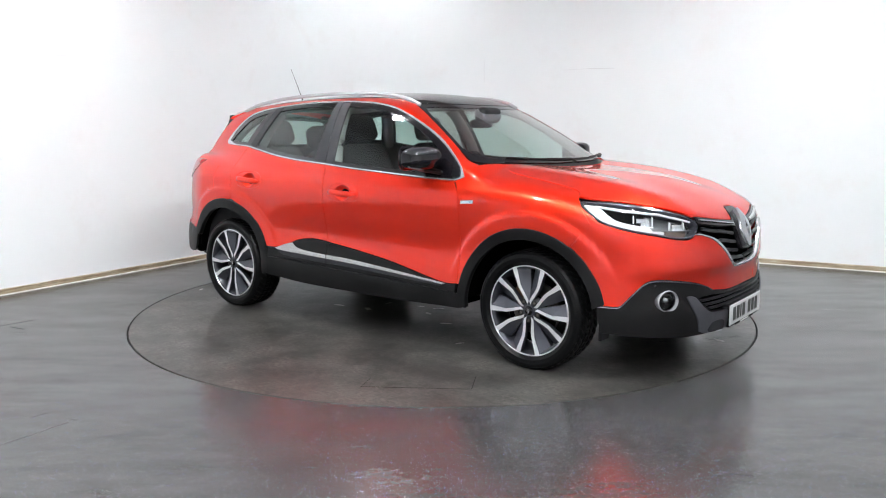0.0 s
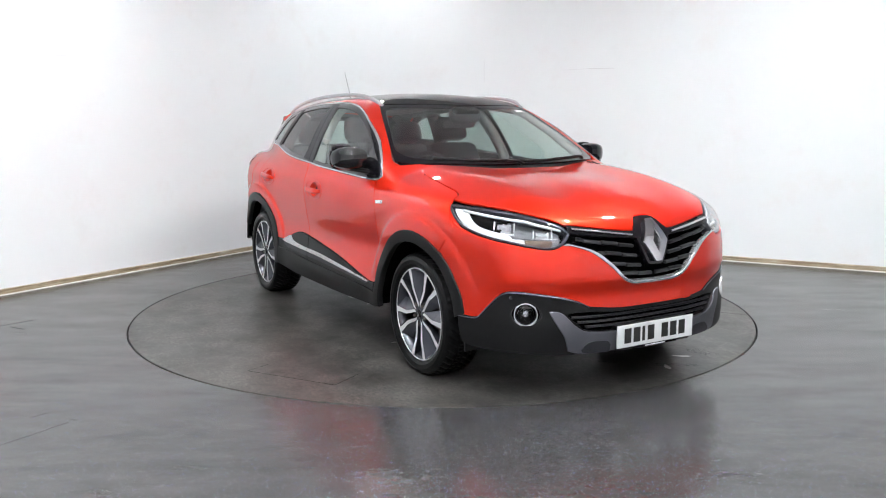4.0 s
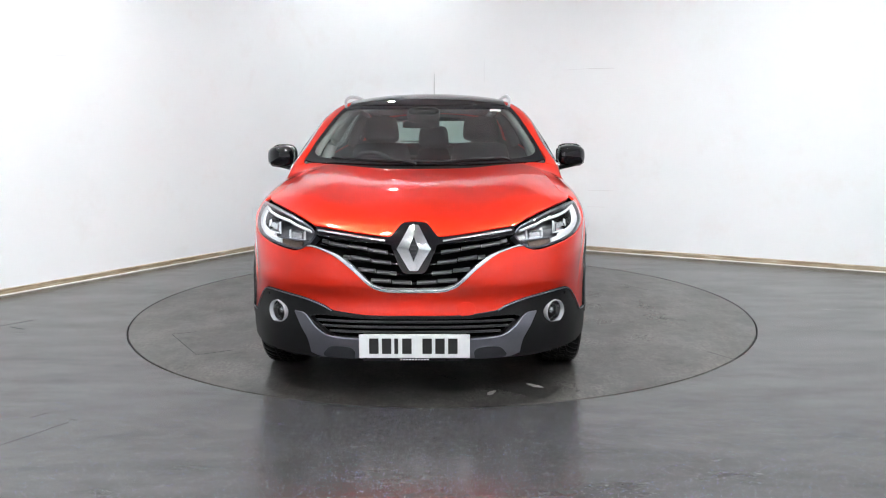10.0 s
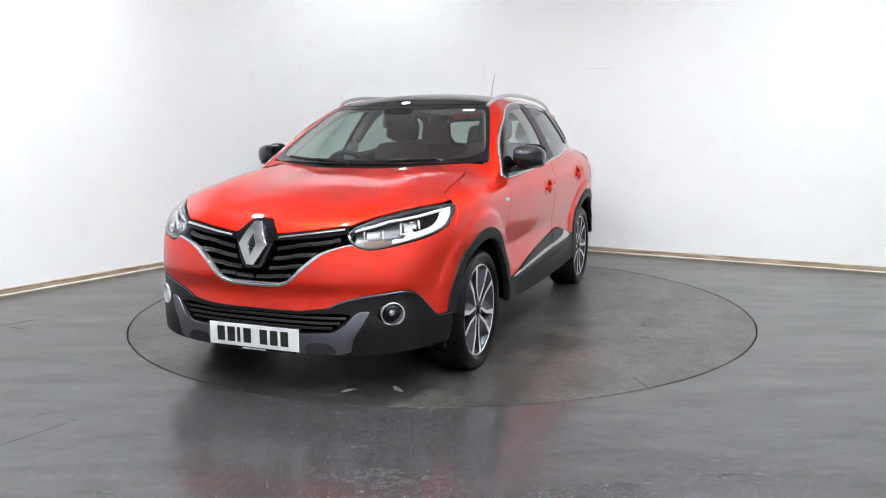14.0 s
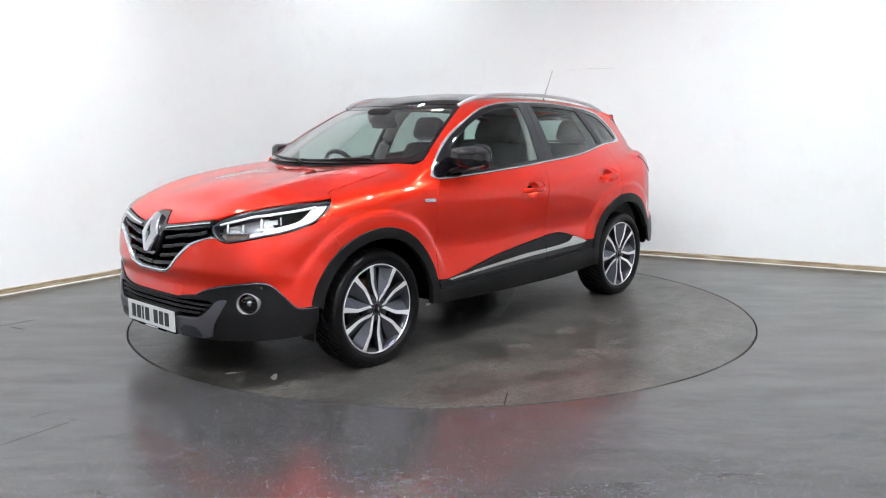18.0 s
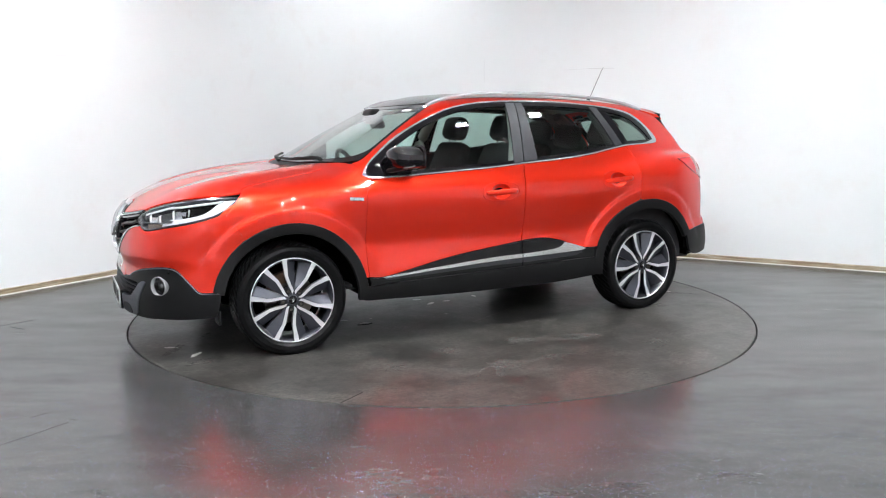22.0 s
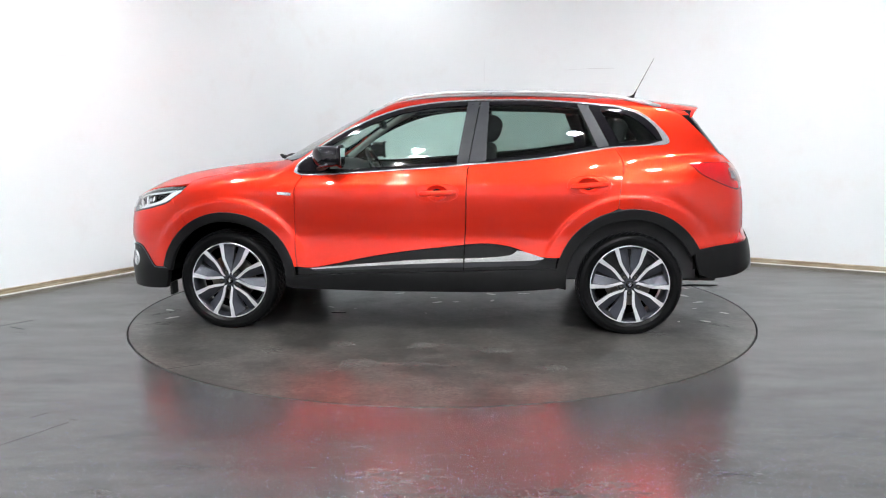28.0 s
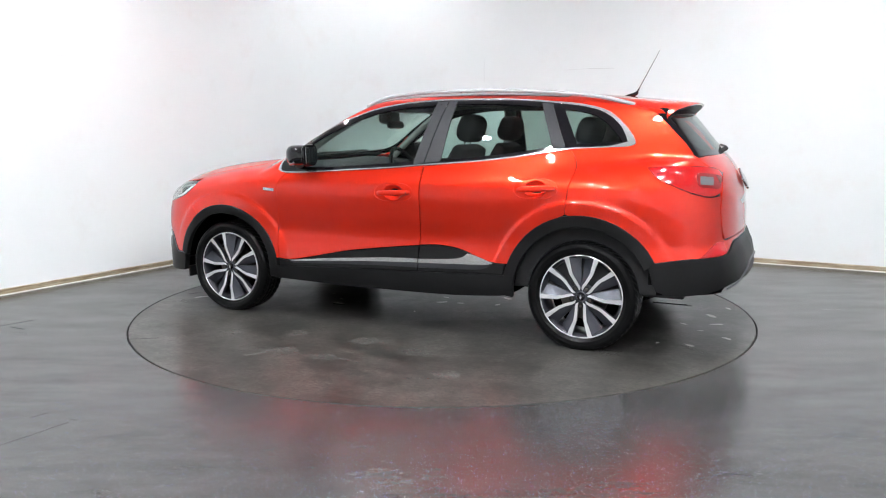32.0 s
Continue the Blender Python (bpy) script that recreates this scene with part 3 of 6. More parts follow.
def cast(O, D, far, steps=64):
    """The first points at which rays from O along D enter the body; where they miss, the nearest approach."""
    s = np.linspace(0, far, steps)
    Q = O[None] + D[None] * s[:, None, None]
    vals = body(Q[..., 0].ravel(), Q[..., 1].ravel(), Q[..., 2].ravel()).reshape(steps, len(O))
    inside = vals < 0
    first = np.where(inside.any(0), inside.argmax(0), vals.argmin(0))
    lo, hi = s[np.maximum(first - 1, 0)], s[first]
    miss = ~inside.any(0)
    for _ in range(14):
        mid = (lo + hi) / 2
        isin = body(*(O + D * mid[:, None]).T) < 0
        hi, lo = np.where(isin, mid, hi), np.where(isin, lo, mid)
    hi = np.where(miss, s[first], hi)
    return O + D * hi[:, None], miss

# ---- building panels on that form ----
from mathutils.geometry import delaunay_2d_cdt


def side_rays(a, b, s):
    """Outline plane of the car's side: a is x, b is z."""
    o = np.stack([a, np.full_like(a, 1.35 * s), b], -1)
    return o, np.tile([0.0, -s, 0.0], (len(a), 1)), 1.3


def nose_rays(a, b, s):
    """Wrapped round the nose: a is the angle about an upright axis at x = 1, b is z."""
    c, d = np.cos(np.radians(a)), np.sin(np.radians(a))
    o = np.stack([1.0 + 1.7 * c, s * 1.7 * d, b], -1)
    return o, np.stack([-c, -s * d, 0 * a], -1), 1.65


def tail_rays(a, b, s):
    c, d = np.cos(np.radians(a)), np.sin(np.radians(a))
    o = np.stack([-1.0 - 1.7 * c, s * 1.7 * d, b], -1)
    return o, np.stack([c, -s * d, 0 * a], -1), 1.65


def top_rays(a, b, s):
    """Plan: a is x, b is y."""
    o = np.stack([a, s * b, np.full_like(a, 1.9)], -1)
    return o, np.tile([0.0, 0.0, -1.0], (len(a), 1)), 1.2


HUB_Z = 0.6


def hoop_rays(a, b, s):
    """Round the car's cross-section: a is x, b the angle over the level about a line along the car at HUB_Z."""
    c, d = np.cos(np.radians(b)), np.sin(np.radians(b))
    o = np.stack([a, s * 1.3 * c, HUB_Z + 1.3 * d], -1)
    return o, np.stack([0 * a, -s * c, -d], -1), 1.25


def hoop(*pts):
    """Hoop outline points from (x, z) on the side or (x, y, z); a list instead of a tuple marks a corner."""
    out = []
    for p in pts:
        if len(p) == 2:
            q = on_side(*p)[0]
            x, y, z = q
        else:
            x, y, z = p
        v = (x, math.degrees(math.atan2(z - HUB_Z, y)))
        out.append((*v, 1) if isinstance(p, list) else v)
    return out


SCALE = {hoop_rays: (1.0, 0.014), side_rays: (1.0, 1.0), top_rays: (1.0, 1.0), nose_rays: (0.02, 1.0), tail_rays: (0.02, 1.0)}


def outline(pts, per=6):
    """A closed line through points; one with a third value is a corner, the others are rounded over."""
    n = len(pts)
    corners = [i for i, p in enumerate(pts) if len(p) > 2]
    if not corners:
        return np.array(smooth_line([p[:2] for p in pts], per, True))
    out = []
    for k, i in enumerate(corners):
        j = corners[(k + 1) % len(corners)]
        j = j if j > i else j + n
        run = [pts[q % n][:2] for q in range(i, j + 1)]
        out += smooth_line(run, per)[:-1] if len(run) > 2 else [np.array(run[0], float)]
    return np.array(out)


def dense(line, step, scale):
    """Points added to a closed line so that no stretch is longer than step."""
    out = []
    for p, q in zip(line, np.roll(line, -1, 0)):
        k = max(1, int(np.ceil(np.linalg.norm((q - p) * scale) / step)))
        out += [p + (q - p) * i / k for i in range(k)]
    return np.array(out)


def shrink(line, d, scale):
    """A closed line drawn in by d."""
    q = line * scale
    area = np.sum(q[:, 0] * np.roll(q[:, 1], -1) - np.roll(q[:, 0], -1) * q[:, 1])
    t = np.roll(q, -1, 0) - np.roll(q, 1, 0)
    n = np.stack([-t[:, 1], t[:, 0]], -1) / (np.linalg.norm(t, axis=1, keepdims=True) + 1e-12)
    return (q + n * d * np.sign(area)) / scale


def within(pts, poly):
    x, y = pts[:, 0], pts[:, 1]
    ok = np.zeros(len(pts), bool)
    for (x0, y0), (x1, y1) in zip(poly, np.roll(poly, -1, 0)):
        cross = (y0 > y) != (y1 > y)
        if y0 != y1:
            ok ^= cross & (x < (x1 - x0) * (y - y0) / (y1 - y0) + x0)
    return ok


def panel(name, rays, outer, mat, parent, holes=(), s=1, off=0.0, step=0.035, thick=0.012, label="", lip=0.0015, gap=0.0, relief=None):
    """A panel of the body inside an outline, laid on the car's form, with folded edges; s = -1 mirrors it to the other side."""
    scale = np.array(SCALE[rays])
    loops = [dense(outline(o), step, scale) for o in (outer, *holes)]
    if gap:
        loops = [shrink(h, gap if k == 0 else -gap, scale) for k, h in enumerate(loops)]
    lo, hi = loops[0].min(0), loops[0].max(0)
    ga = np.arange(lo[0], hi[0], step / scale[0])
    gb = np.arange(lo[1], hi[1], step / scale[1])
    grid = np.array([(p + (0.5 * step / scale[0] if j % 2 else 0), q) for j, q in enumerate(gb) for p in ga])
    keep = within(grid, loops[0])
    for h in loops[1:]:
        keep &= ~within(grid, h)
    edge = np.vstack(loops)
    grid = grid[keep]
    if len(grid):
        near = np.min(np.linalg.norm((grid[:, None] - edge[None]) * scale, axis=2), axis=1)
        grid = grid[near > step * 0.45]
    allp = np.vstack([edge, grid]) if len(grid) else edge
    edges, k = [], 0
    for h in loops:
        edges += [(k + i, k + (i + 1) % len(h)) for i in range(len(h))]
        k += len(h)
    cdt = delaunay_2d_cdt([Vector(p * scale) for p in allp], edges, [], 0, 1e-7)
    p2 = np.array([tuple(v) for v in cdt[0]]) / scale
    tris = np.array([f for f in cdt[2] if len(f) == 3])
    mid = p2[tris].mean(1)
    ok = within(mid, loops[0])
    for h in loops[1:]:
        ok &= ~within(mid, h)
    tris = tris[ok]
    used = np.unique(tris)
    back = np.full(len(p2), -1)
    back[used] = np.arange(len(used))
    p2, tris = p2[used], back[tris]
    P, miss = cast(*rays(p2[:, 0], p2[:, 1], s))
    N = normal_at(P)
    P = P + N * (off + relief(P))[:, None] if relief else P + N * off
    if relief:  # normals of the raised or sunk surface
        face = np.cross(P[tris[:, 1]] - P[tris[:, 0]], P[tris[:, 2]] - P[tris[:, 0]])
        face *= np.sign((face * N[tris[:, 0]]).sum(1, keepdims=True))
        total = np.zeros_like(P)
        for k in range(3):
            np.add.at(total, tris[:, k], face)
        N = total / (np.linalg.norm(total, axis=1, keepdims=True) + 1e-12)
    # same winding outwards
    a, b, c = P[tris[:, 0]], P[tris[:, 1]], P[tris[:, 2]]
    flip = (np.cross(b - a, c - a) * (N[tris[:, 0]] + N[tris[:, 1]] + N[tris[:, 2]])).sum(1) < 0
    tris[flip] = tris[flip][:, ::-1]
    # folded edge
    count = {}
    for t in tris:
        for i in range(3):
            e = (int(t[i]), int(t[(i + 1) % 3]))
            count[e] = 1
    rim = [e for e in count if (e[1], e[0]) not in count]
    nxt = dict(rim)
    verts, norms = list(P), list(N)
    faces = [tuple(int(v) for v in t) for t in tris]
    out_dir = {}
    for i, j in rim:
        o = np.cross(P[j] - P[i], N[i])
        o = o / (np.linalg.norm(o) + 1e-9)
        for v in (i, j):
            out_dir[v] = out_dir.get(v, 0) + o
    ring1, ring2 = {}, {}
    for v, o in out_dir.items():
        o = o / (np.linalg.norm(o) + 1e-9)
        ring1[v] = len(verts)
        verts.append(P[v] + o * lip - N[v] * lip * 1.6)
        norms.append((o + 0.3 * N[v]) / np.linalg.norm(o + 0.3 * N[v]))
        ring2[v] = len(verts)
        verts.append(P[v] + o * lip - N[v] * thick)
        norms.append(o)
    for i, j in rim:
        faces.append((j, i, ring1[i], ring1[j]))
        faces.append((ring1[j], ring1[i], ring2[i], ring2[j]))
    me = bpy.data.meshes.new(name)
    me.from_pydata([tuple(v) for v in verts], [], faces)
    me.update()
    me.shade_smooth()
    me.normals_split_custom_set_from_vertices([tuple(n) for n in norms])
    me.materials.append(mat)
    ob = new(name, me)
    ob.parent = parent
    if label:
        tagged(ob, label)
    return ob


def on_side(x, z, s=1, off=0.0):
    """The place and normal on the car's side at x, z."""
    P, _ = cast(*side_rays(np.array([float(x)]), np.array([float(z)]), s))
    n = normal_at(P)
    return P[0] + n[0] * off, n[0]


def on_nose(a, z, s=1, off=0.0):
    P, _ = cast(*nose_rays(np.array([float(a)]), np.array([float(z)]), s))
    n = normal_at(P)
    return P[0] + n[0] * off, n[0]


def on_tail(a, z, s=1, off=0.0):
    P, _ = cast(*tail_rays(np.array([float(a)]), np.array([float(z)]), s))
    n = normal_at(P)
    return P[0] + n[0] * off, n[0]


def on_top(x, y, off=0.0):
    P, _ = cast(*top_rays(np.array([float(x)]), np.array([float(y)]), 1))
    n = normal_at(P)
    return P[0] + n[0] * off, n[0]

# ---- the car ----
car = tagged(new("car"), "flame red crossover car with black cladding on a turntable", "car")
SIDES = (1, -1)


def arc(cx, cz, r, a0, a1, n=9):
    return [(cx + r * math.cos(radians(a0 + (a1 - a0) * i / (n - 1))), cz + r * math.sin(radians(a0 + (a1 - a0) * i / (n - 1)))) for i in range(n)]


def sym(pts):
    """A half outline closed by its mirror image; its second run is reversed. The mirrored value is the first for the nose and tail."""
    return list(pts) + [(-p[0], *p[1:]) for p in reversed(pts) if abs(p[0]) > 1e-6]


def sym_y(pts):
    return list(pts) + [(p[0], -p[1], *p[2:]) for p in reversed(pts) if abs(p[1]) > 1e-6]


GRIP_FRONT, GRIP_REAR = (-0.082, 0.917), (-1.047, 0.966)


def dish_line(cx, cz):
    """The rounded outline of the dish behind a door handle."""
    return [(cx + 0.004 + 0.069 * math.cos(a), cz + 0.002 + 0.049 * math.sin(a)) for a in np.linspace(0, 2 * math.pi, 14, endpoint=False)]


FRONT_ARCH, REAR_ARCH = (1.323, 0.327, 0.405, 0.460), (-1.323, 0.338, 0.418, 0.480)

# outlines on the side: x, z
BELT = [(0.783, 1.029), (0.510, 1.041), (0.222, 1.059), (-0.029, 1.075), (-0.292, 1.097), (-0.591, 1.119), (-0.833, 1.145), (-1.077, 1.182), (-1.229, 1.203), (-1.421, 1.212)]
WINDOW_TOP = [(0.836, 1.105), (0.738, 1.185), (0.629, 1.262), (0.490, 1.340), (0.326, 1.413), (0.152, 1.468), (-0.042, 1.500), (-0.200, 1.512), (-0.358, 1.518),
              (-0.708, 1.516), (-1.053, 1.492), (-1.246, 1.470), (-1.398, 1.428), (-1.508, 1.343)]
WINDOW_OUT = [(0.866, 1.050, 1)] + WINDOW_TOP + [(-1.575, 1.258), (-1.556, 1.222)] + BELT[::-1]
WINDOW_IN = [(0.842, 1.052, 1), (0.815, 1.102), (0.722, 1.177), (0.616, 1.251), (0.479, 1.327), (0.318, 1.398), (0.148, 1.452), (-0.042, 1.483), (-0.200, 1.495),
             (-0.358, 1.501), (-0.708, 1.499), (-1.045, 1.474), (-1.230, 1.450), (-1.362, 1.412), (-1.466, 1.332), (-1.538, 1.245, 1)] + [(x, z + 0.0065) for x, z in BELT[::-1]]
WINDOW_IN[1:15] = [(x + k * (u - x), z + k * (v - z)) for (x, z), (u, v), k in zip(WINDOW_IN[1:15], WINDOW_TOP, [0.6] * 11 + [0.5] * 3)]
SEAL_IN = [(0.800, 1.062, 1), (0.788, 1.094), (0.702, 1.164), (0.598, 1.238), (0.465, 1.313), (0.308, 1.382), (0.142, 1.436), (-0.042, 1.467), (-0.200, 1.479),
           (-0.358, 1.485), (-0.708, 1.483), (-1.040, 1.458), (-1.222, 1.434), (-1.346, 1.398), (-1.446, 1.320), (-1.514, 1.242, 1)] + [(x * 0.995, z + 0.026) for x, z in BELT[::-1]]
DOOR_LOW = [(-0.252, 0.580), (0.0, 0.552), (0.324, 0.507), (0.714, 0.428)]


def crown(x, y):
    """The point on the upper skin over x, y."""
    return x, y, float(on_top(x, y)[0][2])


def build_sides():
    for s in SIDES:
        # front wing
        wing = panel("front_wing", hoop_rays, hoop([0.866, 1.052], (0.815, 1.024), (0.852, 0.952), (0.858, 0.838), (0.863, 0.580), [0.852, 0.430],
                     *arc(*FRONT_ARCH[:2], FRONT_ARCH[3] - 0.004, 166, 56, 10), [1.596, 0.717], [1.690, 0.835], (1.640, 0.905), list(crown(1.590, 0.804)),
                     crown(1.549, 0.752), crown(1.369, 0.737), crown(1.106, 0.701), crown(0.990, 0.610), [0.900, 0.745, 1.116]), PAINT, car, s=s, gap=0.002, step=0.015)
        panel("wing_edge", nose_rays, [(51.6, 0.886, 1), (54.2, 0.938), (54.5, 0.964, 1), (58.5, 0.970, 1), (57.5, 0.86), (53.0, 0.815), (49.0, 0.830, 1), (50.2, 0.862)], PAINT, wing, s=s, off=-0.007, thick=0.004, step=0.02, label="red inner wing edge")
        panel("seam_backing", side_rays, [(1.565, 0.700, 1), (1.655, 0.850, 1), (1.735, 0.835, 1), (1.640, 0.685, 1)], PAINT, wing, s=s, off=-0.006, thick=0.004, step=0.02, label="red inner edge of the bumper seam")
        # doors
        door = panel("front_door", side_rays, [(0.800, 1.023, 1), (0.850, 0.952), (0.857, 0.838), (0.861, 0.580), (0.850, 0.430, 1)] + DOOR_LOW[::-1][:-1]
                     + [(-0.252, 0.580, 1), (-0.262, 0.720), (-0.266, 0.987), (-0.278, 1.094, 1)] + [(x, z - 0.003) for x, z in BELT[:5][::-1]][1:], PAINT, car, holes=[dish_line(*GRIP_FRONT)], s=s, gap=0.0025, step=0.015)
        rear = panel("rear_door", side_rays, [(-0.284, 1.093, 1), (-0.270, 0.987), (-0.266, 0.720), (-0.256, 0.582, 1), (-0.407, 0.590), (-0.559, 0.568), (-0.691, 0.520), (-0.784, 0.502), (-0.868, 0.502, 1)]
                     + arc(*REAR_ARCH[:2], REAR_ARCH[3] + 0.003, 24, 74, 6) + [(-1.229, 0.822, 1), (-1.243, 0.970), (-1.266, 1.076), (-1.255, 1.140), (-1.214, 1.200, 1)]
                     + [(x, z - 0.003) for x, z in BELT[4:8][::-1]], PAINT, car, holes=[dish_line(*GRIP_REAR)], s=s, gap=0.0025, step=0.015)
        # quarter panel, roof side and windscreen pillar in one pressing
        path = hoop([0.868, 1.054], *[(x, z + 0.003) for x, z in WINDOW_TOP], (-1.580, 1.256), (-1.562, 1.219), (-1.421, 1.209), [-1.218, 1.199],
                    (-1.259, 1.140), (-1.270, 1.076), (-1.247, 0.970), [-1.233, 0.826], *arc(*REAR_ARCH[:2], REAR_ARCH[3] + 0.004, 83, 130, 7), [-1.680, 0.663],
                    (-1.740, 0.765), [-1.805, 0.860], [-1.885, 0.985], [-1.88, 0.690, 1.060],
                    [-1.925, 0.590, 1.130], (-1.870, 0.585, 1.225), (-1.785, 0.575, 1.315), (-1.690, 0.545, 1.405), [-1.560, 0.505, 1.503],
                    (-1.2, 0.520, 1.530), (-0.8, 0.530, 1.550), (-0.4, 0.535, 1.555), (0.0, 0.540, 1.545), (0.20, 0.548, 1.512), (0.278, 0.571, 1.475), (0.380, 0.611, 1.430),
                    (0.545, 0.667, 1.335), (0.710, 0.721, 1.230), (0.830, 0.760, 1.145), [0.895, 0.748, 1.118])
        side = panel("body_side", hoop_rays, path, PAINT, car, s=s, step=0.015, label="red rear quarter, roof edge and windscreen pillar")
        panel("quarter_corner", tail_rays, [(22.8, 1.075, 1), (30.0, 1.135), (33.5, 1.172, 1), (38.0, 1.150), (45.0, 1.098, 1), (36.0, 1.085), (29.0, 1.072)], PAINT, side, s=s, off=-0.004, thick=0.004, step=0.02, label="red corner over the tail light")
        panel("inner_lining", hoop_rays, path, DASH, side, s=s, off=-0.026, step=0.05, thick=0.003, gap=0.004, label="dark inner lining")
        # wheel arch trims
        for n, (cx, cz, r0, r1), a0, a1 in (("front", FRONT_ARCH, 12, 183), ("rear", REAR_ARCH, -3, 153)):
            o, i = arc(cx, cz, r1, a0, a1, 15), arc(cx, cz, r0, a1 + 1, a0 - 2, 15)
            o = [(*o[0], 1)] + o[1:-1] + [(*o[-1], 1)]
            i = [(*i[0], 1)] + i[1:-1] + [(*i[-1], 1)]
            panel("wheel_arch_trim", side_rays, o + i, TRIM, car, s=s, off=0.011, thick=0.035, lip=0.004, label="black grained plastic wheel arch trim")
        # cladding, chrome strips, sill
        clad = panel("door_cladding", side_rays, [(0.846, 0.424, 1)] + [(x, z - 0.004) for x, z in DOOR_LOW[::-1][:-1]] + [(-0.252, 0.575, 1), (-0.246, 0.412, 1), (0.0, 0.405), (0.40, 0.393), (0.84, 0.375, 1)],
                     TRIM, door, s=s, off=0.006, gap=0.002, label="black plastic lower door cladding")
        panel("chrome_strip", side_rays, [(0.764, 0.420, 1), (0.4, 0.453), (0.0, 0.484), (-0.249, 0.492, 1), (-0.248, 0.468, 1), (0.0, 0.459), (0.4, 0.437), (0.74, 0.413, 1)], STRIP, door, s=s, off=0.011, thick=0.008, label="chrome strip")
        panel("door_cladding", side_rays, [(-0.258, 0.577, 1), (-0.407, 0.586), (-0.559, 0.564), (-0.691, 0.516), (-0.784, 0.498), (-0.850, 0.499, 1), (-0.842, 0.43, 1), (-0.654, 0.428), (-0.252, 0.412, 1)],
              TRIM, rear, s=s, off=0.006, gap=0.002, label="black plastic lower door cladding")
        panel("chrome_strip", side_rays, [(-0.258, 0.492, 1), (-0.42, 0.500), (-0.548, 0.515), (-0.596, 0.545, 1), (-0.653, 0.535), (-0.775, 0.496, 1), (-0.710, 0.484), (-0.5, 0.476), (-0.256, 0.468, 1)], STRIP, rear, s=s, off=0.011, thick=0.008, label="chrome strip, flared to the rear")
        panel("cladding_inlay", side_rays, [(0.750, 0.409, 1), (0.4, 0.431), (0.0, 0.453), (-0.249, 0.462, 1), (-0.248, 0.437, 1), (0.0, 0.434), (0.4, 0.418), (0.72, 0.403, 1)], SATIN, door, s=s, off=0.009, thick=0.008, label="dark grey cladding inlay")
        panel("cladding_inlay", side_rays, [(-0.258, 0.462, 1), (-0.5, 0.470), (-0.70, 0.479), (-0.755, 0.487, 1), (-0.69, 0.456), (-0.5, 0.446), (-0.256, 0.437, 1)], SATIN, rear, s=s, off=0.009, thick=0.008, label="dark grey cladding inlay")
        panel("sill", side_rays, [(0.905, 0.300, 1), (0.905, 0.372), (0.84, 0.372), (0.40, 0.390), (0.0, 0.402), (-0.252, 0.409), (-0.654, 0.425), (-0.90, 0.430, 1), (-0.900, 0.330, 1), (-0.824, 0.300), (-0.485, 0.276), (0.0, 0.272), (0.4, 0.274), (0.83, 0.285)],
              TRIM, car, s=s, off=0.009, gap=0.002, thick=0.02, label="black plastic sill")
        # window surround and panes
        panel("window_trim", side_rays, WINDOW_OUT, CHROME, car, holes=[WINDOW_IN], s=s, off=0.004, step=0.02, thick=0.012, label="chrome strip round the side windows")
        panel("window_seal", side_rays, WINDOW_IN, GLOSS, car, holes=[SEAL_IN], s=s, off=0.001, step=0.02, gap=-0.002, label="black rubber window seal")
        up = [(0.588, 1.243), (0.465, 1.315), (0.308, 1.384), (0.142, 1.438), (-0.042, 1.469), (-0.200, 1.481)]
        low = [(x, z + 0.024) for x, z in BELT]
        for name, pts, mat, par in (
                ("window_pane", [(0.640, 1.060, 1), (0.640, 1.206, 1)] + up + [(-0.276, 1.486, 1), (-0.206, 1.112, 1)] + low[:4][::-1][:3], GLASS_FRONT, door),
                ("window_pane", [(-0.398, 1.487, 1), (-0.708, 1.485), (-0.990, 1.468, 1), (-1.050, 1.345), (-1.112, 1.214, 1)] + low[5:7][::-1] + [(-0.380, 1.126, 1)], GLASS_DARK, rear),
                ("quarter_pane", [(-1.116, 1.455, 1), (-1.222, 1.436), (-1.338, 1.400), (-1.432, 1.322), (-1.505, 1.244, 1), (-1.421, 1.236), (-1.246, 1.226, 1), (-1.184, 1.345)], GLASS_DARK, car)):
            p = panel(name, side_rays, pts, mat, par, s=s, off=-0.004, thick=0.004, lip=0.0005, gap=-0.004, label="clear green-tinted glass" if mat is GLASS_FRONT else "dark privacy glass")
            p.visible_shadow = False
        # pillar covers between the panes
        panel("pillar_backing", side_rays, [(-0.272, 1.500, 1), (-0.406, 1.502, 1), (-0.388, 1.118, 1), (-0.205, 1.100, 1)], GLOSS, car, s=s, off=-0.001, gap=0.004, label="black strip behind the pillar covers")
        panel("pillar_cover", side_rays, [(-0.270, 1.500, 1), (-0.345, 1.502, 1), (-0.276, 1.108, 1), (-0.203, 1.100, 1)], SATIN, door, s=s, off=0.003, gap=0.001, label="dark grey window pillar cover")
        panel("pillar_cover", side_rays, [(-0.352, 1.502, 1), (-0.408, 1.502, 1), (-0.392, 1.120, 1), (-0.283, 1.110, 1)], SATIN, rear, s=s, off=0.003, gap=0.001, label="dark grey window pillar cover")
        panel("pillar_cover", side_rays, [(-0.984, 1.482, 1), (-1.052, 1.475, 1), (-1.116, 1.345), (-1.182, 1.211, 1), (-1.108, 1.200, 1), (-1.046, 1.345)], SATIN, rear, s=s, off=0.003, gap=0.001, label="dark grey window pillar cover")
        panel("pillar_cover", side_rays, [(-1.057, 1.474, 1), (-1.122, 1.464, 1), (-1.188, 1.345), (-1.252, 1.222, 1), (-1.187, 1.212, 1), (-1.121, 1.345)], GLOSS, car, s=s, off=0.001, label="black quarter window border")
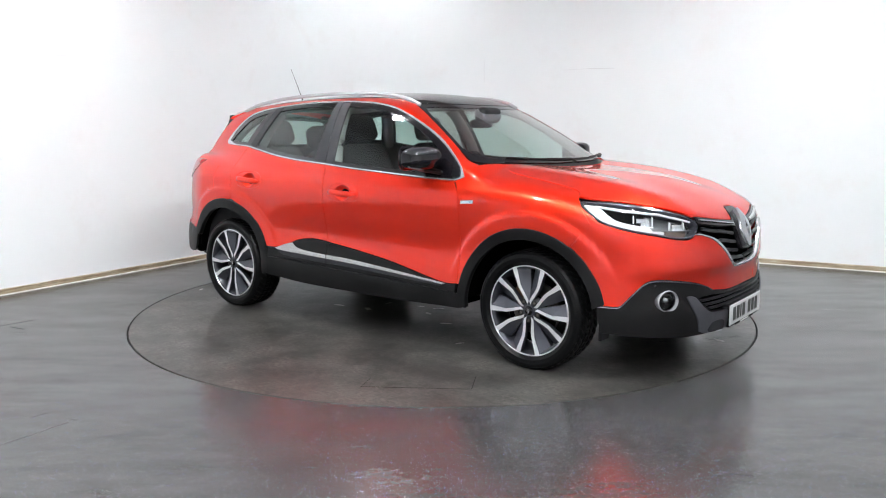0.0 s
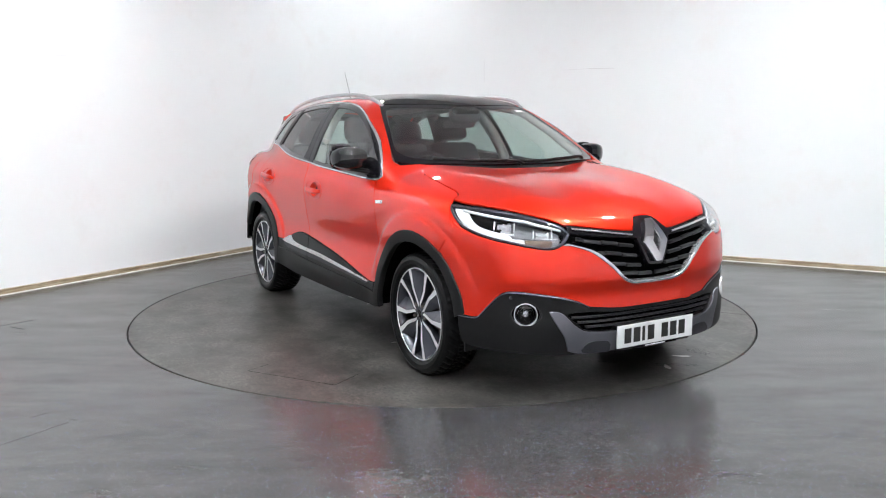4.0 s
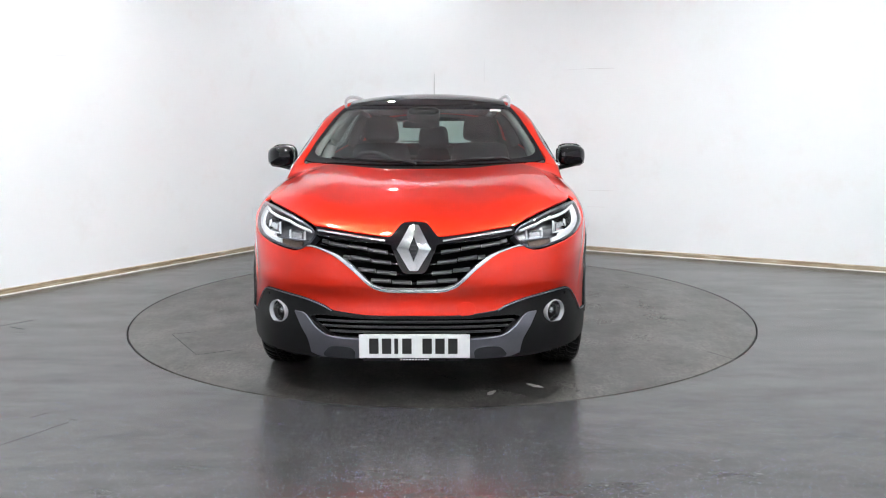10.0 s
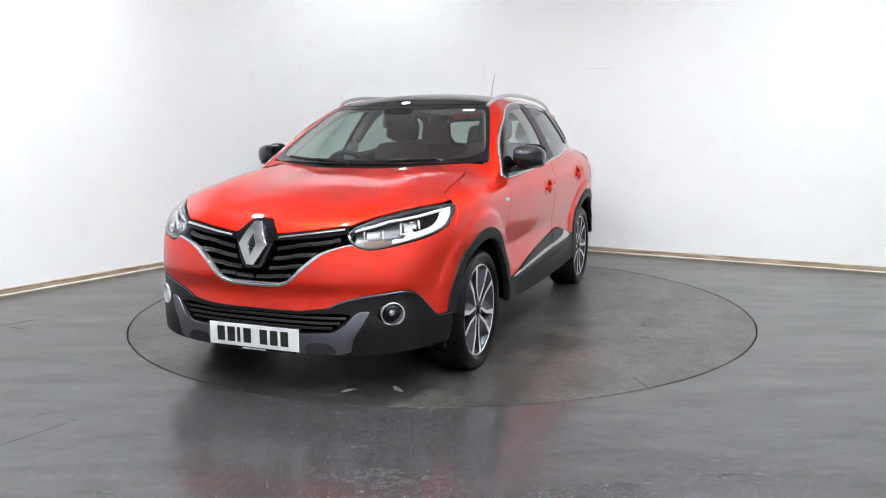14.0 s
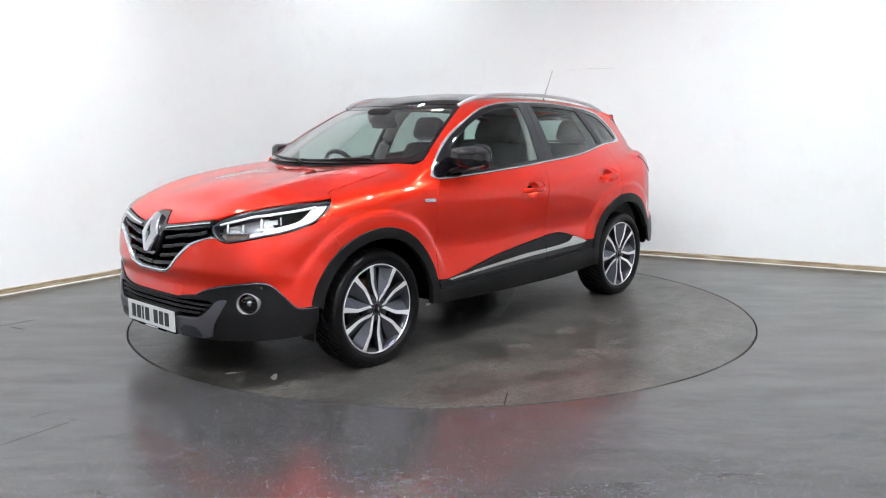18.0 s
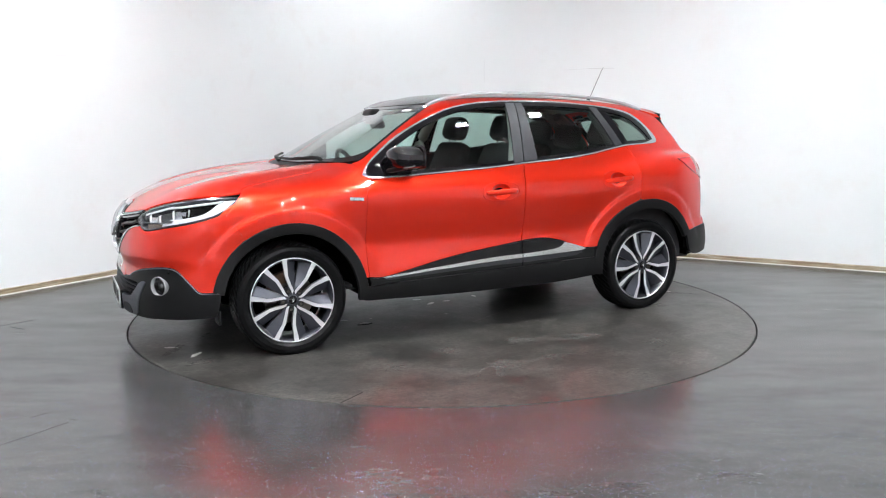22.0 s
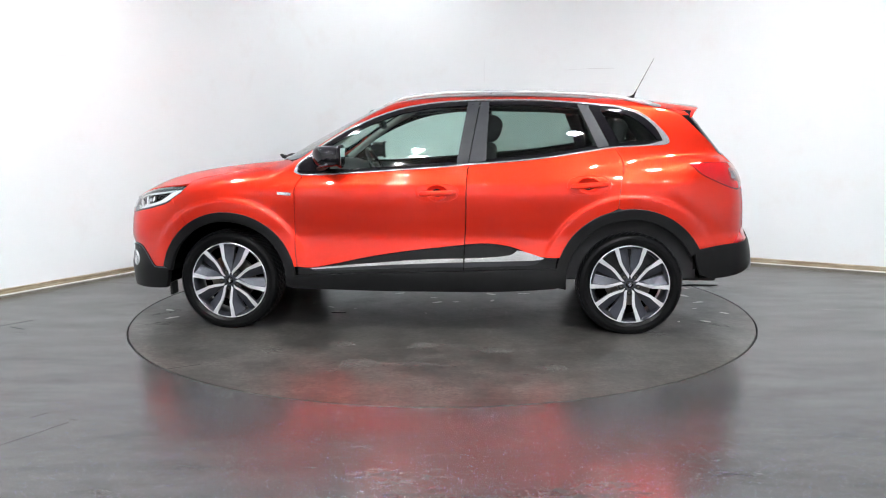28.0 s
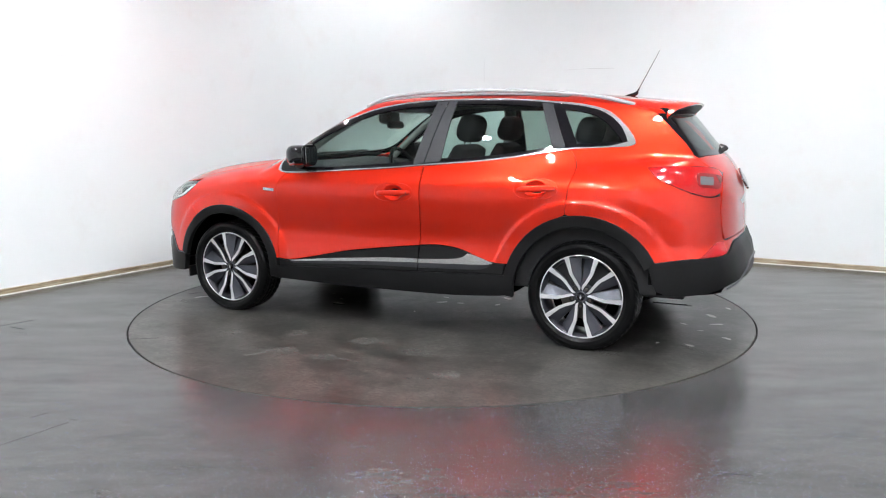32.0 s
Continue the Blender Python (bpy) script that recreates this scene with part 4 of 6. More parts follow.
        panel("mirror_sail", side_rays, [(0.846, 1.054, 1), (0.818, 1.100), (0.735, 1.168), (0.628, 1.244, 1), (0.622, 1.050, 1)], GLOSS, door, s=s, off=0.003, gap=0.002, label="gloss black corner piece")
        # badge, handles
        badge = panel("badge", side_rays, [(0.966, 0.923, 1), (0.878, 0.917, 1), (0.878, 0.900, 1), (0.966, 0.906, 1)], CHROME, wing, s=s, off=0.003, thick=0.003, label="small chrome badge")
        panel("badge_inlay", side_rays, [(0.945, 0.9185, 1), (0.895, 0.9145, 1), (0.895, 0.9045, 1), (0.945, 0.9085, 1)], MATT_CHROME, badge, s=s, off=0.005, thick=0.002)
        for par, (cx, cz), tilt in ((door, GRIP_FRONT, 2.0), (rear, GRIP_REAR, 4.0)):
            build_handle(par, s, cx, cz, tilt)
    # fuel flap on the right rear wing
    panel("fuel_flap", side_rays, [(-1.452, 0.900), (-1.452, 1.040), (-1.478, 1.066), (-1.570, 1.066), (-1.598, 1.040), (-1.598, 0.900), (-1.570, 0.874), (-1.478, 0.874)], PAINT, car, s=-1, off=0.003, thick=0.006, label="red fuel flap")


def build_handle(par, s, cx, cz, tilt):
    (p, n) = on_side(cx, cz, s)
    # shallow shaded dish
    deep = lambda P: -0.036 * np.clip(1 - ((P[:, 0] - cx - 0.004) / 0.071) ** 2 - ((P[:, 2] - cz - 0.002) / 0.050) ** 2, 0, 1) ** 0.6
    panel("handle_recess", side_rays, dish_line(cx, cz), PAINT, par, s=s, off=-0.0015, thick=0.003, step=0.010, lip=0.001, gap=-0.002, relief=deep, label="red dished handle recess")
    t = radians(tilt)
    ax = Vector((math.cos(t), 0, -math.sin(t)))
    nn = Vector(n)
    upv = nn.cross(ax).normalized() * (1 if s > 0 else -1)
    if upv.z < 0:
        upv = -upv
    bm = bmesh.new()
    rings = []
    for i in range(15):
        k = i / 14
        d = (k - 0.5) * 0.236
        e = abs(2 * k - 1)
        c = Vector(p) + ax * d + nn * (0.024 * (1 - e**6) + 0.004)
        tall, deep_ = 0.0180 * (1 - 0.40 * e**8), 0.0085
        rings.append([bm.verts.new(c + upv * tall * math.copysign(abs(math.sin(a)) ** 0.7, math.sin(a)) + nn * deep_ * math.copysign(abs(math.cos(a)) ** 0.8, math.cos(a))) for a in np.linspace(0, 2 * math.pi, 14, endpoint=False)])
    for a, b in zip(rings, rings[1:]):
        for j in range(14):
            bm.faces.new((a[j], a[(j + 1) % 14], b[(j + 1) % 14], b[j]))
    bm.faces.new(rings[0])
    bm.faces.new(rings[-1])
    bmesh.ops.recalc_face_normals(bm, faces=bm.faces)
    grip = part("handle", bm, PAINT, par, "red pull handle", True)
    # raised rim of the handle pad, and the lock cover at the rear end
    pad_line = [on_side(cx + 0.004 + 0.138 * math.copysign(abs(math.cos(a)) ** 0.75, math.cos(a)), cz + 0.002 + 0.060 * math.copysign(abs(math.sin(a)) ** 0.85, math.sin(a)) - 0.05 * math.sin(t) * math.cos(a), s, 0.0002)[0]
                for a in np.linspace(0, 2 * math.pi, 40, endpoint=False)]
    part("handle_rim", tube_bm(pad_line, 0.0032, 6, 1.0, True), PAINT, par, "raised red rim round the handle", True)
    if par.name.startswith("front"):
        c = Vector(p) - ax * 0.098 + nn * 0.026
        bm = lathe_bm([(0.0001, 0.0012), (0.0060, 0.0010), (0.0070, -0.004)], 14)
        bm.transform(Matrix.Translation(c) @ nn.to_track_quat("Z", "Y").to_matrix().to_4x4())
        part("lock_cover", bm, SATIN, grip, "small round lock cover")


build_sides()


LAMP = [(22.8, 0.833, 1), (25.1, 0.868), (30.0, 0.902), (37.0, 0.928), (44.0, 0.945), (50.0, 0.952), (54.6, 0.953, 1), (54.0, 0.938), (51.8, 0.890), (48.5, 0.843), (43.0, 0.810), (36.5, 0.785), (29.0, 0.759), (26.0, 0.764), (24.0, 0.790)]
GRILLE_TOP = [(0.0, 0.889), (2.9, 0.884), (4.0, 0.866), (5.1, 0.838), (6.6, 0.826), (14.2, 0.841), (23.4, 0.866)]
GRILLE_LOW = [(23.6, 0.776), (18.0, 0.741), (13.6, 0.676), (10.1, 0.609), (8.0, 0.584), (5.5, 0.573), (0.0, 0.571)]
CLAD_TOP = [(0.0, 0.455), (9.7, 0.456), (16.7, 0.470), (18.6, 0.478), (21.0, 0.503), (25.4, 0.529), (31.0, 0.548), (35.6, 0.556), (38.4, 0.540), (41.3, 0.480), (43.8, 0.422), (45.5, 0.412)]


def nose_bar(a0, z0, a1, z1, s, width, depth, off, n=10):
    """A slim bar lying on the nose from angle a0 to a1."""
    bm = bmesh.new()
    rows = []
    for i in range(n):
        k = i / (n - 1)
        p, nn = on_nose(a0 + (a1 - a0) * k, z0 + (z1 - z0) * k, s, off)
        p, nn = Vector(p), Vector((nn[0], nn[1], 0)).normalized()
        w = width * 0.5
        rows.append([bm.verts.new(p + Vector((0, 0, w))), bm.verts.new(p + nn * depth * 0.8 + Vector((0, 0, w * 0.7))), bm.verts.new(p + nn * depth - Vector((0, 0, w * 0.2))), bm.verts.new(p + nn * depth * 0.7 - Vector((0, 0, w))), bm.verts.new(p - Vector((0, 0, w)))])
    for a, b in zip(rows, rows[1:]):
        for k in range(5):
            bm.faces.new((a[k], a[(k + 1) % 5], b[(k + 1) % 5], b[k]))
    bm.faces.new(rows[0])
    bm.faces.new(rows[-1])
    bmesh.ops.recalc_face_normals(bm, faces=bm.faces)
    return bm


def build_nose():
    # bonnet
    hood = sym_y([(1.172, 0.0), (1.155, 0.25), (1.085, 0.45), (1.000, 0.590), (0.985, 0.605, 1), (1.106, 0.697), (1.369, 0.733), (1.549, 0.748), (1.588, 0.800, 1), (1.690, 0.772), (1.860, 0.668), (1.980, 0.572), (2.058, 0.497), (2.076, 0.477, 1),
                  (2.130, 0.284), (2.158, 0.130), (2.146, 0.100), (2.112, 0.068), (2.090, 0.045), (2.087, 0.0)])
    panel("bonnet", top_rays, hood, PAINT, car, gap=0.003, step=0.022)
    # red bumper skin
    red = sym([(0.0, 0.567), (5.5, 0.569), (8.0, 0.580), (10.1, 0.605), (13.6, 0.672), (18.0, 0.737), (22.4, 0.770), (24.6, 0.778, 1), (26.2, 0.760), (29.0, 0.755), (36.5, 0.781), (43.0, 0.806), (48.5, 0.839), (51.2, 0.866, 1),
               (51.8, 0.832, 1), (56.0, 0.717, 1), (54.0, 0.655), (50.6, 0.575), (48.6, 0.495), (47.9, 0.414, 1)] + [(a, z, 1) if a > 45 else (a, z) for a, z in CLAD_TOP[::-1]])
    bumper = panel("front_bumper", nose_rays, red, PAINT, car, gap=0.002, step=0.024)
    tow = panel("towing_eye_cover", nose_rays, [(11.6 + 2.0 * math.cos(a), 0.484 + 0.034 * math.sin(a)) for a in np.linspace(0, 2 * math.pi, 16, endpoint=False)], PAINT, bumper, off=0.002, thick=0.004, label="round red cover")
    # black lower bumper with the lower grille opening
    low = sym([(0.0, 0.452), (9.7, 0.452), (16.7, 0.466), (18.8, 0.474), (21.2, 0.499), (25.4, 0.525), (31.0, 0.544), (35.4, 0.552), (38.1, 0.536), (41.0, 0.477), (43.5, 0.419), (45.4, 0.408, 1), (49.6, 0.408, 1), (49.0, 0.330), (48.0, 0.272, 1), (42.0, 0.262), (33.0, 0.256), (26.0, 0.246), (12.0, 0.250), (0.0, 0.252)])
    mouth = sym([(0.0, 0.441), (12.0, 0.443), (19.5, 0.452), (23.6, 0.441), (21.0, 0.388), (18.6, 0.354), (12.3, 0.344), (0.0, 0.342)])
    fogs = [[(s * 32.9 + 3.35 * math.cos(a), 0.444 + 0.053 * math.sin(a)) for a in np.linspace(0, 2 * math.pi, 20, endpoint=False)] for s in SIDES]
    black = panel("lower_bumper", nose_rays, low, TRIM, car, holes=[mouth, *fogs], off=0.004, step=0.03, thick=0.04, label="black grained plastic lower bumper")
    for s in SIDES:
        line = smooth_line([(a, z - 0.0045) for a, z in CLAD_TOP[3:]] + [(49.3, 0.408)], 4)
        part("bumper_edge", tube_bm([on_nose(a, z, s, 0.006)[0] for a, z in line], 0.003, 6), SKID, black, "thin satin edge line", True)
    # a plain black sheet supplies the dark behind the lower slats
    panel("lower_grille", nose_rays, sym([(0.0, 0.448), (12.0, 0.450), (20.5, 0.460), (25.0, 0.446), (22.0, 0.380), (19.0, 0.346), (12.3, 0.336), (0.0, 0.334)]), SHELL, car, off=-0.045, label="plain black sheet behind the lower grille")
    for z, a1 in ((0.427, 22.4), (0.402, 21.0), (0.376, 19.2)):
        bm = join_bm(nose_bar(-a1, z, 0, z, 1, 0.010, 0.020, -0.022, 14), nose_bar(0, z, a1, z, 1, 0.010, 0.020, -0.022, 14))
        slat = part("grille_slat", bm, SLAT, black)
        bm = join_bm(nose_bar(-a1, z + 0.0055, 0, z + 0.0055, 1, 0.0016, 0.0015, -0.004, 14), nose_bar(0, z + 0.0055, a1, z + 0.0055, 1, 0.0016, 0.0015, -0.004, 14))
        part("slat_edge", bm, SATIN, slat, "thin bright slat edge")
    # grey skid trim
    skid = sym([(0.0, 0.341), (12.5, 0.343), (18.8, 0.352), (22.0, 0.386), (25.0, 0.447), (27.6, 0.457, 1), (26.0, 0.398), (24.2, 0.335), (23.4, 0.268, 1), (20.0, 0.252), (12.3, 0.254), (0.0, 0.256)])
    sk = panel("skid_plate", nose_rays, skid, SKID, car, off=0.011, thick=0.02, lip=0.004, label="satin grey skid trim")
    for s in SIDES:
        panel("skid_recess", nose_rays, [(13.2, 0.283, 1), (14.4, 0.303), (18.6, 0.303), (20.4, 0.268, 1), (19.4, 0.254), (13.4, 0.252, 1)], SATIN, sk, s=s, off=0.0135, thick=0.004, label="black inset in the skid trim")
    # number plate: bars stand for the characters
    px, pz = 2.222, 0.316
    plate = part("number_plate", box_bm(px, px + 0.006, -0.260, 0.260, pz - 0.0565, pz + 0.0565, 0.002, 1), PLATE_WHITE, car, "white front number plate with dark bars")
    part("plate_backing", box_bm(px - 0.055, px - 0.0005, -0.245, 0.245, pz - 0.072, pz + 0.05, 0.008, 2), TRIM, plate)
    for y in (-0.190, -0.130, -0.085, -0.035, 0.060, 0.120, 0.180):
        w = 0.009 if y == -0.085 else 0.022
        part("plate_bar", box_bm(px + 0.006, px + 0.0075, y - w, y + w, pz - 0.036, pz + 0.038), INK, plate)
    part("plate_strip", box_bm(px - 0.004, px + 0.002, -0.15, 0.15, pz - 0.071, pz - 0.0585), GLOSS, plate)
    for i in range(10):
        part("plate_bar", box_bm(px + 0.002, px + 0.003, -0.068 + i * 0.014, -0.058 + i * 0.014, pz - 0.068, pz - 0.0615), PAPER, plate)
    # upper grille
    g = sym([(a, z + 0.004) for a, z in GRILLE_TOP] + [(24.6, 0.80)] + [(a, z - 0.002) for a, z in GRILLE_LOW])
    panel("grille_backing", nose_rays, g, SHELL, car, off=-0.055, label="black grille backing")
    top = [(0.0, 0.886, 1), (2.8, 0.881), (3.9, 0.863), (5.0, 0.835), (6.6, 0.823), (14.2, 0.838), (23.6, 0.864, 1), (23.2, 0.830, 1), (14.2, 0.806), (6.0, 0.792), (4.9, 0.770), (3.2, 0.690), (2.1, 0.660), (0.0, 0.657)]
    frame_part = panel("grille_surround", nose_rays, sym(top), GLOSS, car, off=0.004, thick=0.03, gap=0.001, step=0.02, label="gloss black grille surround")
    for s in SIDES:
        part("grille_bar", nose_bar(6.6, 0.8065, 22.6, 0.848, s, 0.011, 0.012, 0.003, 16), CHROME, frame_part, "slim chrome bar", False)
        for row, (z0, rise, a0, a1) in enumerate(((0.757, 0.0033, 6.0, 21.3), (0.707, 0.0026, 5.2, 15.9), (0.657, 0.0019, 4.0, 12.4), (0.612, 0.0010, 0.6, 9.6))):
            part("grille_slat", nose_bar(max(a0 - 2.5, 0.0), z0 - 0.006, a1 + 0.9, z0 - 0.006 + rise * (a1 - a0), s, 0.013, 0.024, -0.050, 12), GLOSS, frame_part)
            k, step_up = a0, 0
            while k < a1 - 1.2:
                e = min(k + 4.3, a1)
                z = z0 + rise * (k - a0) + (0.004 if step_up % 2 else 0.0)
                part("grille_blade", nose_bar(k, z, e, z + rise * (e - k), s, 0.0180, 0.016, -0.024, 5), GRILLE_BLADE, frame_part, "grey stepped grille blade")
                k += 4.6
                step_up += 1
        chrome = [(24.6, 0.775, 1), (22.4, 0.771), (18.0, 0.738), (13.6, 0.673), (10.1, 0.606), (8.0, 0.581), (5.5, 0.570), (0.0, 0.568, 1), (0.0, 0.577, 1), (5.4, 0.579), (7.7, 0.589), (9.7, 0.612), (13.1, 0.679), (17.5, 0.743), (23.8, 0.781, 1)]
        panel("grille_chrome", nose_rays, chrome, CHROME, frame_part, s=s, off=0.006, thick=0.03, step=0.02, lip=0.003, label="chrome lower grille frame")
    # lozenge emblem, plain
    outer = [(-1.0, 0.858, 1), (1.0, 0.858, 1), (3.75, 0.768, 1), (0.9, 0.674, 1), (-0.9, 0.674, 1), (-3.75, 0.768, 1)]
    mark = panel("emblem", nose_rays, outer, EMBLEM, car, holes=[[(0.0, 0.824, 1), (1.30, 0.768, 1), (0.0, 0.710, 1), (-1.30, 0.768, 1)]], off=0.020, thick=0.03, lip=0.004, step=0.012, label="plain silver lozenge emblem",
                 relief=lambda P: 0.012 - 0.16 * np.abs(P[:, 1]))
    panel("emblem_core", nose_rays, [(0.0, 0.826, 1), (1.4, 0.768, 1), (0.0, 0.708, 1), (-1.4, 0.768, 1)], SLAT, mark, off=0.012, thick=0.01, step=0.02, label="dark ribbed centre of the emblem")
    for k in range(5):
        z = 0.734 + 0.017 * k
        part("core_rib", nose_bar(-0.9 + 0.2 * abs(k - 2), z, 0.9 - 0.2 * abs(k - 2), z, 1, 0.004, 0.004, 0.012, 3), SATIN, mark)
    # parking sensors
    for s in SIDES:
        p, n = on_nose(36.2, 0.526, s, 0.004)
        bm = lathe_bm([(0.0001, 0.002), (0.007, 0.0015), (0.009, -0.004)], 14)
        bm.transform(Matrix.Translation(p) @ Vector(n).to_track_quat("Z", "Y").to_matrix().to_4x4())
        part("parking_sensor", bm, GLOSS, black)


def build_headlamp(s):
    lamp = panel("headlight", nose_rays, LAMP, LAMP_BOWL, car, s=s, off=-0.060, step=0.03, thick=0.01, gap=0.004, label="headlight with white light guide and clear lens")
    # side wall of the housing
    wall = panel("housing", nose_rays, LAMP, RIM_DARK, lamp, holes=[list(map(tuple, shrink(outline(LAMP), 0.012, np.array(SCALE[nose_rays]))))], s=s, off=-0.006, thick=0.055, gap=0.003, step=0.03, label="dark grey lamp surround")
    guide = [(33.4, 0.786, 1), (39.7, 0.801), (45.0, 0.823), (48.0, 0.845), (51.0, 0.905), (52.6, 0.946, 1), (48.5, 0.936, 1), (46.9, 0.893), (44.9, 0.858), (40.2, 0.836), (37.1, 0.823), (36.3, 0.806), (33.6, 0.806, 1)]
    panel("light_guide", nose_rays, guide, DRL, lamp, s=s, off=-0.022, thick=0.02, lip=0.004, step=0.02, label="white C-shaped daylight guide")
    part("upper_guide", join_bm(nose_bar(24.8, 0.852, 33.0, 0.897, s, 0.013, 0.010, -0.022, 8), nose_bar(33.0, 0.897, 49.6, 0.937, s, 0.013, 0.010, -0.022, 12)), DRL, lamp, "thin white light line")
    for a, z, w, h in ((29.0, 0.838, 2.2, 0.026), (38.2, 0.868, 2.5, 0.031)):
        sides = [nose_bar(q - 0.13, z, q + 0.13, z, s, 2 * h, 0.014, -0.040, 3) for q in (a - w, a + w)]
        foot = nose_bar(a - w, z - h, a + w, z - h + 0.002, s, 0.0065, 0.014, -0.040, 6)
        part("reflector", nose_bar(a - w * 0.66, z + 0.003, a + w * 0.66, z + 0.005, s, 1.5 * h, 0.022, -0.050, 5), REFLECTOR, lamp, "silver reflector block")
        part("reflector_frame", join_bm(*sides, foot), DRL, lamp, "white U-shaped lamp frame")
    part("divider", nose_bar(25.0, 0.806, 34.0, 0.812, s, 0.006, 0.012, -0.030, 8), RIM_GREY, lamp)
    panel("indicator", nose_rays, [(26.8, 0.800, 1), (33.2, 0.804, 1), (32.9, 0.781, 1), (29.6, 0.767), (27.2, 0.774)], AMBER, lamp, s=s, off=-0.03, thick=0.01, step=0.02, label="pale amber indicator")
    p = panel("lens", nose_rays, LAMP, LENS, lamp, s=s, off=0.001, step=0.03, thick=0.004, gap=0.0035, lip=0.001, label="clear lens")
    p.visible_shadow = False
    # fog lamp
    q, n = on_nose(32.9, 0.444, s, 0.0)
    m = Matrix.Translation(q) @ Vector((n[0], n[1], 0)).to_track_quat("Z", "Y").to_matrix().to_4x4()
    make = lambda prof, seg=32, closed=False: (lambda b: (b.transform(m), b)[1])(lathe_bm(prof, seg, "z", closed))
    fog = part("fog_light", make([(0.058, -0.05), (0.0575, 0.000), (0.0565, 0.008), (0.0545, 0.009), (0.0530, 0.004), (0.052, -0.02), (0.052, -0.05)], 32, True), FOG_RING, car, "round fog light in a chrome ring", True)
    part("bowl", make([(0.0001, -0.060), (0.0515, -0.060), (0.0515, -0.012), (0.0500, -0.012), (0.042, -0.030), (0.022, -0.048), (0.0001, -0.055)]), GLOSS, fog, "", True)
    part("reflector", make([(0.0360, -0.034), (0.0300, -0.042), (0.0220, -0.047), (0.0200, -0.049)], 28), DISC_STEEL, fog, "dull silver lamp reflector", True)
    part("bulb", make([(0.018, -0.050), (0.0175, -0.032), (0.013, -0.022), (0.0001, -0.018)], 20), REFLECTOR, fog, "bright glass projector", True)
    c = part("lens", make([(0.0520, -0.006), (0.036, 0.002), (0.018, 0.005), (0.0001, 0.006)]), LENS, fog, "clear round lens", True)
    c.visible_shadow = False


build_nose()
for side in SIDES:
    build_headlamp(side)


SCREEN = [(1.105, 0.0), (1.090, 0.25), (1.035, 0.45), (0.940, 0.650), (0.848, 0.750, 1), (0.710, 0.715), (0.545, 0.661), (0.380, 0.605), (0.278, 0.565, 1), (0.340, 0.38), (0.378, 0.20), (0.392, 0.0)]
CLEAR = [(1.075, 0.0), (1.052, 0.25), (1.000, 0.45), (0.912, 0.605), (0.845, 0.675), (0.775, 0.702), (0.705, 0.690), (0.555, 0.640), (0.405, 0.588), (0.352, 0.558), (0.345, 0.515), (0.395, 0.36), (0.428, 0.20), (0.440, 0.0)]


